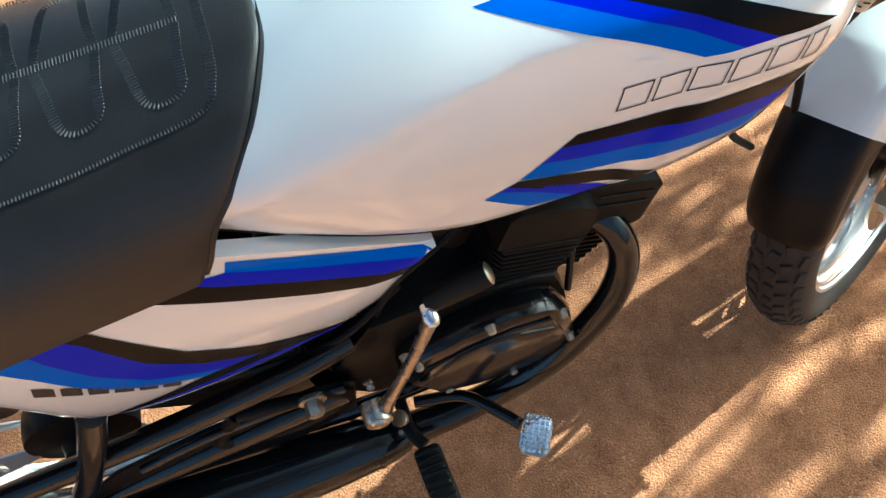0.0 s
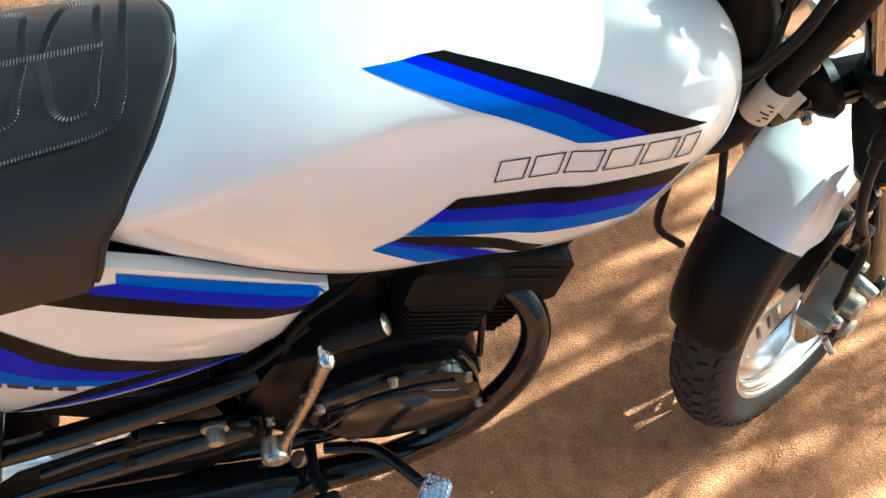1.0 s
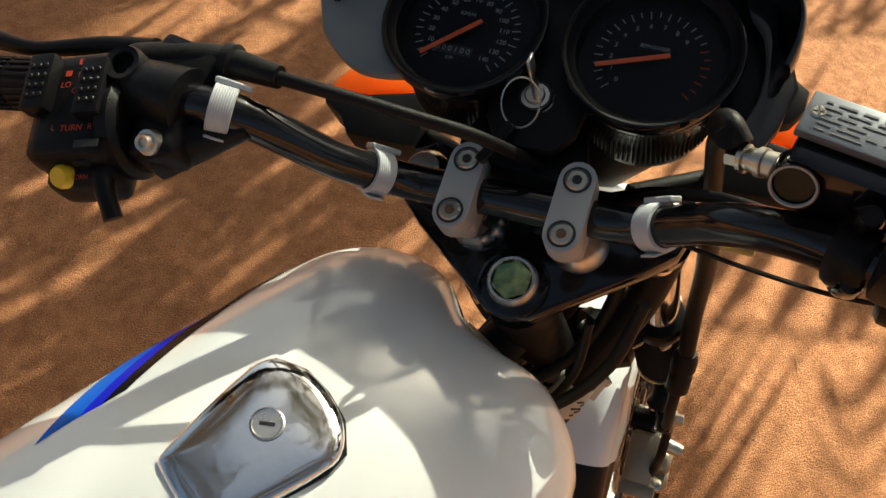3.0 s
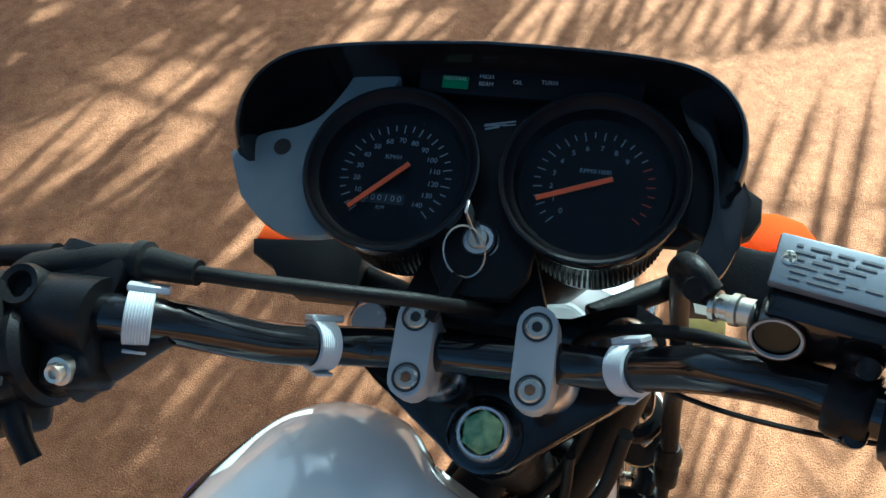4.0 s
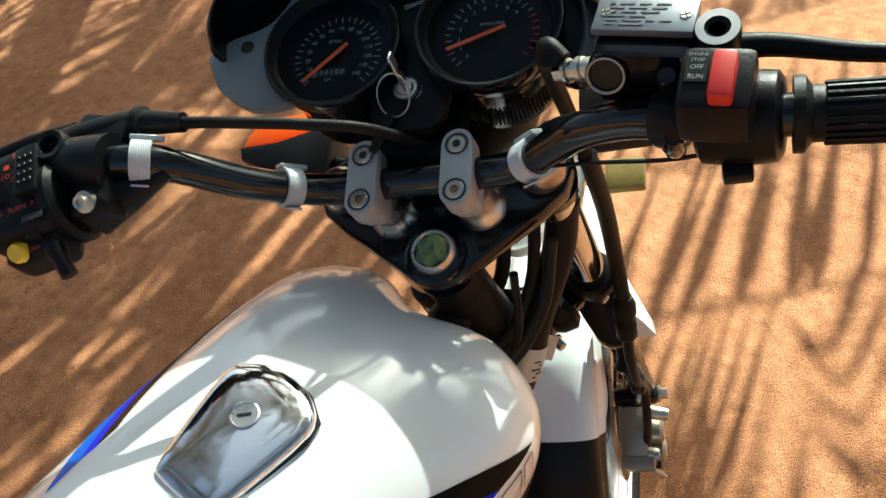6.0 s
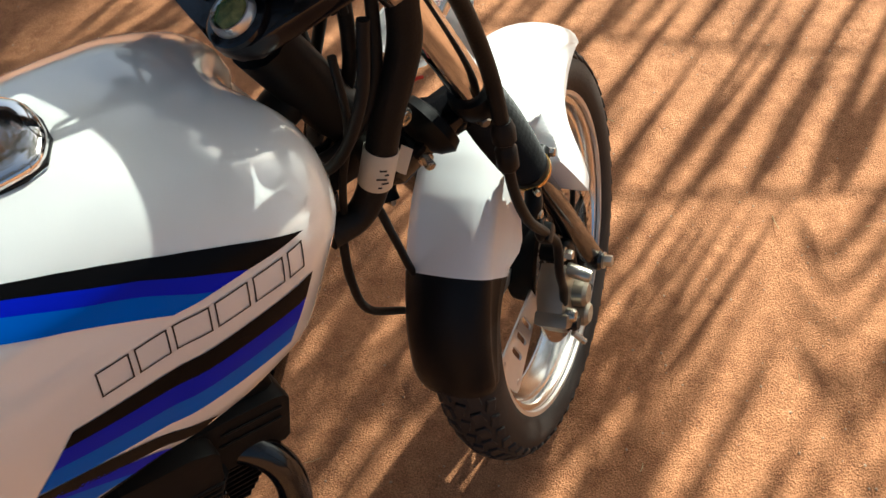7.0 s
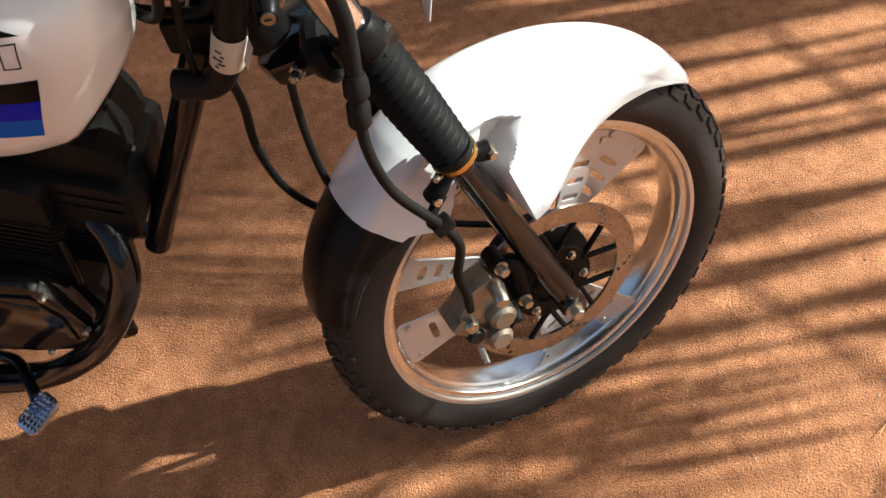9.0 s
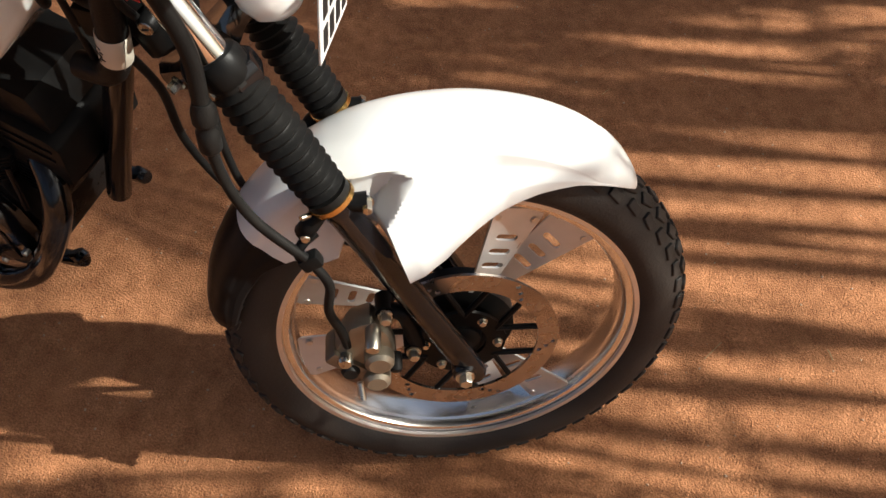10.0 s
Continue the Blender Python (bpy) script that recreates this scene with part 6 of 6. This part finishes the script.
    # headlamp shell below and in front
    part("headlamp_shell", lathe([(0, -0.10), (0.04, -0.095), (0.07, -0.07), (0.085, -0.03), (0.09, 0.03), (0.0, 0.03)], 36, to(0.205, 0, -0.035) @ rot("Y", 68)), BLACK_PLASTIC, bike, "headlamp shell", S)
    part("headlamp_lens", lathe([(0, 0.055), (0.05, 0.048), (0.085, 0.034), (0.088, 0.028)], 36, to(0.205, 0, -0.035) @ rot("Y", 68)), LENS, bike, "headlamp lens", S)
    return dash


NEUTRAL_LAMP = material("green_lamp", (0.003, 0.05, 0.016), 0.3, vary=0.4, scale=400)
_b = NEUTRAL_LAMP.node_tree.nodes["Principled BSDF"]
_b.inputs["Emission Color"].default_value = (0.03, 0.8, 0.2, 1)
_b.inputs["Emission Strength"].default_value = 0.006
build_dash()


def indicator(side):
    """A wedge-shaped housing behind an amber lens, wide end inboard."""
    dx = 0.0 if side > 0 else 0.012
    house = [(0.097, 0.118), (0.098, 0.183), (0.113, 0.194), (0.124, 0.214), (0.137, 0.217), (0.1385, 0.175), (0.147, 0.135), (0.147, 0.118)]
    amber = [(0.1388, 0.178), (0.1375, 0.215), (0.150, 0.211), (0.162, 0.202), (0.168, 0.185), (0.168, 0.130), (0.1478, 0.136)]
    def laid(line):
        return [(x + dx, y) for x, y in line][::-1] if side > 0 else [(x + dx, -y) for x, y in line]

    ind = part("indicator", plate(laid(house), 0.046, 0.004, to(0, 0, -0.066)), BLACK_PLASTIC, bike, "black turn indicator with an amber lens", S)
    part("amber_lens", plate(laid(amber), 0.042, 0.004, to(0, 0, -0.064)), ORANGE, ind, "amber lens")
    for k in range(6):
        p = (0.1395 + k * 0.0035 + dx, side * (0.212 - k * 0.0016))
        part("lens_rib", rod((*p, -0.062), (*p, -0.024), 0.0012, 8), ORANGE, ind)
    part("indicator_stem", rod((0.118 + dx, side * 0.122, -0.044), (0.095, side * 0.06, -0.030), 0.009), RUBBER, ind)


indicator(1)
indicator(-1)
# number plate on the front, its characters as bars
NP = to(0.150, 0.0, -0.322) @ rot("Z", -18) @ rot("Y", 33) @ to(0, 0, 0.045)
pl = part("number_plate", box((0.003, 0.105, 0.090), 0.001, 1, NP), PRINT, bike, "white number plate with dark characters as bars", S)
for k in range(4):
    for j in range(2):
        part("plate_bar", box((0.001, 0.014, 0.028), 0, 1, NP @ to(0.0022, -0.036 + k * 0.024, -0.020 + j * 0.040)), INK_AND_RECESS, pl)
part("headlamp_cowl", lathe([(0, -0.042), (0.022, -0.038), (0.040, -0.024), (0.048, 0.0), (0.046, 0.02), (0.042, 0.02), (0.043, 0.0), (0.0, -0.034)], 28, to(0.128, -0.01, -0.240) @ Matrix.Scale(0.8, 4)), FENDER_WHITE, bike, "white headlamp cowl", S)
part("lamp_bracket", rod((0.076, -0.085, -0.14), (0.150, -0.095, -0.15), 0.012), SATIN, bike, "", S)
YELLOWISH = material("old_reflector", (0.27, 0.215, 0.07), 0.3, vary=0.3, scale=60)
part("side_reflector", box((0.034, 0.038, 0.012), 0.003, 2, to(0.130, -0.142, -0.150)), YELLOWISH, bike, "dusty yellow side reflector", S)


# ---------------------------------------------------------------- unseen palms whose leaves shade the ground
LEAF = material("palm_leaf", (0.055, 0.085, 0.022), 0.5, vary=0.3, scale=6, second=(0.10, 0.11, 0.035))
BARK = material("palm_bark", (0.16, 0.12, 0.09), 0.9, vary=0.3, scale=9, bump=0.6, bump_scale=30)


def frond(rng, length, rise, droop, leaf, gap, hang, width):
    """Rachis and hanging leaflets of one leaf that grows along x from the crown."""
    bm = bmesh.new()
    path = []
    for i in range(25):
        s = i / 24
        path.append(Vector((length * (s - 0.10 * s * s), 0.05 * math.sin(3 * s), rise * s - droop * s * s)))
    n = 5
    rings = []
    for i, p in enumerate(path):
        r = 0.018 * (1 - 0.8 * i / 24)
        rings.append([bm.verts.new(p + Vector((0, r * math.cos(2 * math.pi * k / n), r * math.sin(2 * math.pi * k / n)))) for k in range(n)])
    for a, b in zip(rings, rings[1:]):
        for k in range(n):
            bm.faces.new((a[k], a[(k + 1) % n], b[(k + 1) % n], b[k]))
    pairs = int(length * 0.88 / gap)
    for j in range(pairs):
        s = 0.12 + 0.88 * (j + rng.uniform(-0.25, 0.25)) / pairs
        k = min(23, int(s * 24))
        p = path[k].lerp(path[k + 1], s * 24 - k)
        d = (path[k + 1] - path[k]).normalized()
        L = leaf * (0.55 + 0.45 * math.sin(math.pi * min(1, s * 0.85 + 0.12))) * rng.uniform(0.8, 1.15)
        for side in (-1, 1):
            if rng.random() < 0.12:
                continue
            out = (Vector((0, side, 0)) * rng.uniform(0.75, 1.0) + d * rng.uniform(0.05, 0.35)).normalized()
            w = width * rng.uniform(0.7, 1.2)
            prev = None
            for q in range(7):
                u = q / 6
                pos = p + out * (L * (u if hang < 0.5 else 0.55 * u if hang < 0.82 else 0.30 * u)) + Vector((0, 0, -hang * L * 0.95 * (u * u if hang < 0.5 else 0.45 * u + 0.55 * u * u)))
                ww = w * (0.45 + 1.6 * u) if u < 0.34 else w * (1 - u) / 0.66 + 0.001
                v = (bm.verts.new(pos + d * ww), bm.verts.new(pos - d * ww))
                if prev:
                    bm.faces.new((prev[0], prev[1], v[1], v[0]))
                prev = v
    return bm


def palm(base, crown, fronds, seed, label):
    rng = random.Random(seed)
    tree = new("palm_tree")
    tree.location = base
    tagged(tree, label, "palm tree", "palms round the parking place")
    top = Vector(crown) - Vector(base)
    part("trunk", tube([(0, 0, -0.05), tuple(top * 0.35 + Vector((0.06, 0.02, 0))), tuple(top * 0.7 + Vector((0.05, 0, 0))), tuple(top)], [0.15, 0.12, 0.10, 0.09], 16), BARK, tree)
    for az, length, rise, droop, leaf, gap, hang, width in fronds:
        f = part("frond", frond(rng, length, rise, droop, leaf, gap, hang, width), LEAF, tree)
        f.matrix_local = Matrix.Translation(top) @ rot("Z", az)
    return tree


def fan(n, a0, a1, rng, length=(2.8, 3.5), leaf=(0.65, 0.85), rise=(0.3, 1.2), droop=(1.0, 1.8), gap=0.075, hang=(0.75, 1.0), width=0.021):
    out = []
    for i in range(n):
        az = a0 + (a1 - a0) * (i + rng.uniform(0.2, 0.8)) / n
        out.append((az, rng.uniform(*length), rng.uniform(*rise), rng.uniform(*droop), rng.uniform(*leaf), gap, rng.uniform(*hang), width))
    return out


_r = random.Random(5)
YOUNG = "young coconut palm with long hanging green leaflets"
palm((2.6, 4.7, 0), (3.07, 2.9, 2.5), [(-70, 3.3, 0.3, 1.1, 0.8, 0.105, 1.0, 0.024), (-97, 2.6, 0.5, 1.2, 0.75, 0.060, 0.9, 0.023), (-122, 2.6, 0.7, 1.4, 0.7, 0.055, 0.8, 0.024), (-38, 2.2, 0.6, 1.2, 0.6, 0.10, 0.9, 0.021),
                                       (-150, 2.6, 0.6, 1.4, 0.75, 0.045, 0.8, 0.026), (-136, 2.5, 0.5, 1.3, 0.7, 0.05, 0.85, 0.024), (-175, 2.3, 0.6, 1.3, 0.7, 0.05, 0.8, 0.025)] + fan(6, 0, 190, _r, length=(2.0, 2.6)), 1, YOUNG)
palm((3.7, 5.7, 0), (4.05, 3.7, 2.8), [(-73, 4.3, 0.6, 1.5, 0.6, 0.13, 1.0, 0.017), (-56, 4.0, 0.6, 1.4, 0.7, 0.085, 0.95, 0.019), (-44, 3.3, 0.6, 1.3, 0.75, 0.07, 0.85, 0.024), (-33, 3.0, 0.7, 1.3, 0.75, 0.07, 0.8, 0.024)] + fan(6, 0, 200, _r, length=(2.0, 2.6)), 2, YOUNG)
palm((3.4, -2.6, 0), (3.6, -0.62, 2.9), [(66, 1.9, 0.7, 1.1, 0.6, 0.065, 0.6, 0.022), (84, 2.3, 0.8, 1.2, 0.65, 0.055, 0.6, 0.024), (98, 2.4, 0.9, 1.3, 0.65, 0.055, 0.6, 0.024), (112, 2.0, 0.5, 1.2, 0.65, 0.065, 0.6, 0.022), (140, 1.9, 0.6, 1.2, 0.65, 0.065, 0.6, 0.022)] + fan(6, 190, 400, _r), 3, YOUNG)
TALL = "tall unseen coconut palm added to block sun and sky"
# unseen crowns added up-sun: soft shade on the tank, then on the left ground
palm((10.4, 7.6, 0), (10.6, 3.85, 10.05), fan(9, 0, 360, random.Random(8), length=(1.0, 1.3), leaf=(0.35, 0.5), rise=(-0.1, 0.7), droop=(0.5, 1.0), gap=0.075, hang=(0.3, 0.7), width=0.022), 5, TALL)
palm((11.3, 8.4, 0), (11.6, 5.75, 9.0), fan(8, 0, 360, random.Random(21), length=(0.8, 1.15), leaf=(0.35, 0.5), rise=(-0.1, 0.6), droop=(0.4, 0.9), gap=0.07, hang=(0.3, 0.7), width=0.024), 21, TALL)
# unseen nine-metre palm added only to shade a patch beside the front wheel
palm((12.4, 5.9, 0), (10.95, 4.25, 9.0), fan(9, 0, 360, random.Random(22), length=(0.5, 0.65), leaf=(0.25, 0.35), rise=(-0.1, 0.4), droop=(0.2, 0.5), gap=0.06, hang=(0.3, 0.6), width=0.02), 22, "unseen small-crowned palm added to shade one ground patch")
# unseen palms added to hide sky and to show in the bright parts' reflections
palm((-2.8, 3.4, 0), (-2.5, 3.0, 5.4), fan(14, 0, 360, _r, rise=(-0.2, 1.6), hang=(0.3, 0.8), gap=0.06), 6, TALL)
palm((-2.9, -3.2, 0), (-2.6, -2.6, 5.0), fan(14, 0, 360, _r, rise=(-0.2, 1.6), hang=(0.3, 0.8), gap=0.06), 7, TALL)
palm((1.2, -3.8, 0), (1.3, -3.0, 5.6), fan(14, 0, 360, _r, rise=(-0.2, 1.6), hang=(0.3, 0.8), gap=0.06), 8, TALL)
palm((5.0, 5.9, 0), (4.3, 3.6, 5.4), fan(14, 0, 360, _r, length=(2.0, 2.7), rise=(-0.2, 1.4), hang=(0.4, 0.8), gap=0.07), 9, TALL)
for base, crown, seed in (((2.2, 5.6, 0), (2.9, 3.3, 7.6), 10), ((-0.6, 6.4, 0), (-0.2, 4.8, 7.0), 11), ((5.6, -3.9, 0), (4.2, -1.7, 7.6), 12), ((4.6, 6.2, 0), (3.1, 1.3, 8.6), 13)):
    palm(base, crown, fan(15, 0, 360, _r, length=(2.2, 3.0), rise=(-0.2, 1.5), hang=(0.3, 0.8), gap=0.065, width=0.024), seed, TALL)


# ---------------------------------------------------------------- small things on the soil
PEBBLE = material("pebble", (0.36, 0.20, 0.11), 0.85, vary=0.3, scale=8, second=(0.52, 0.38, 0.26))
STRAW = material("dry_straw", (0.42, 0.30, 0.14), 0.7, vary=0.3, scale=6)


def build_litter():
    rng = random.Random(12)
    verts, faces = [], []
    for _ in range(2600):
        x, y = rng.uniform(-0.6, 2.4), rng.uniform(-0.9, 2.6)
        r = rng.choice((0.0010, 0.0014, 0.0018, 0.0022, 0.0030))
        z = 0.004 * noise.noise((x * 2.1, y * 2.1, 0)) + 0.003 * noise.noise((x * 9, y * 9, 3)) + SOIL_Z
        k = len(verts)
        for h, q in ((-0.4, 0.8), (0.35, 0.9), (0.8, 0.5)):
            a0 = rng.uniform(0, 6)
            for i in range(6):
                a = a0 + i * math.pi / 3
                s = r * q * rng.uniform(0.75, 1.2)
                verts.append((x + s * math.cos(a), y + s * math.sin(a), z + r * h))
        for lv in range(2):
            for i in range(6):
                j = (i + 1) % 6
                faces.append((k + lv * 6 + i, k + lv * 6 + j, k + lv * 6 + 6 + j, k + lv * 6 + 6 + i))
        faces.append([k + 12 + i for i in range(6)])
    me = bpy.data.meshes.new("pebbles")
    me.from_pydata(verts, [], faces)
    me.materials.append(PEBBLE)
    shade(me, 60)
    tagged(new("pebbles", me), "small scattered laterite pebbles lying on soil", "pebbles", kind="stuff")
    bits = []
    for n in range(46):
        x, y = (0.78, 0.34) if n == 0 else (rng.uniform(-0.5, 2.2), rng.uniform(-0.8, 2.4))
        a, L = rng.uniform(0, 6.28), rng.uniform(0.012, 0.045)
        c = rng.uniform(-0.3, 0.3)
        pts = [(x + L * s * math.cos(a + c * s), y + L * s * math.sin(a + c * s), SOIL_Z + 0.0055 + 0.004 * math.sin(3.1 * s)) for s in (-0.5, -0.1, 0.25, 0.5)]
        bits.append(tube(pts, rng.uniform(0.0005, 0.0011), 5, 3))
    me = bpy.data.meshes.new("straw")
    bm = join(*bits)
    bm.to_mesh(me)
    bm.free()
    me.materials.append(STRAW)
    tagged(new("straw", me), "dry straw and leaf bits lying on soil", "straw", kind="stuff")


build_litter()
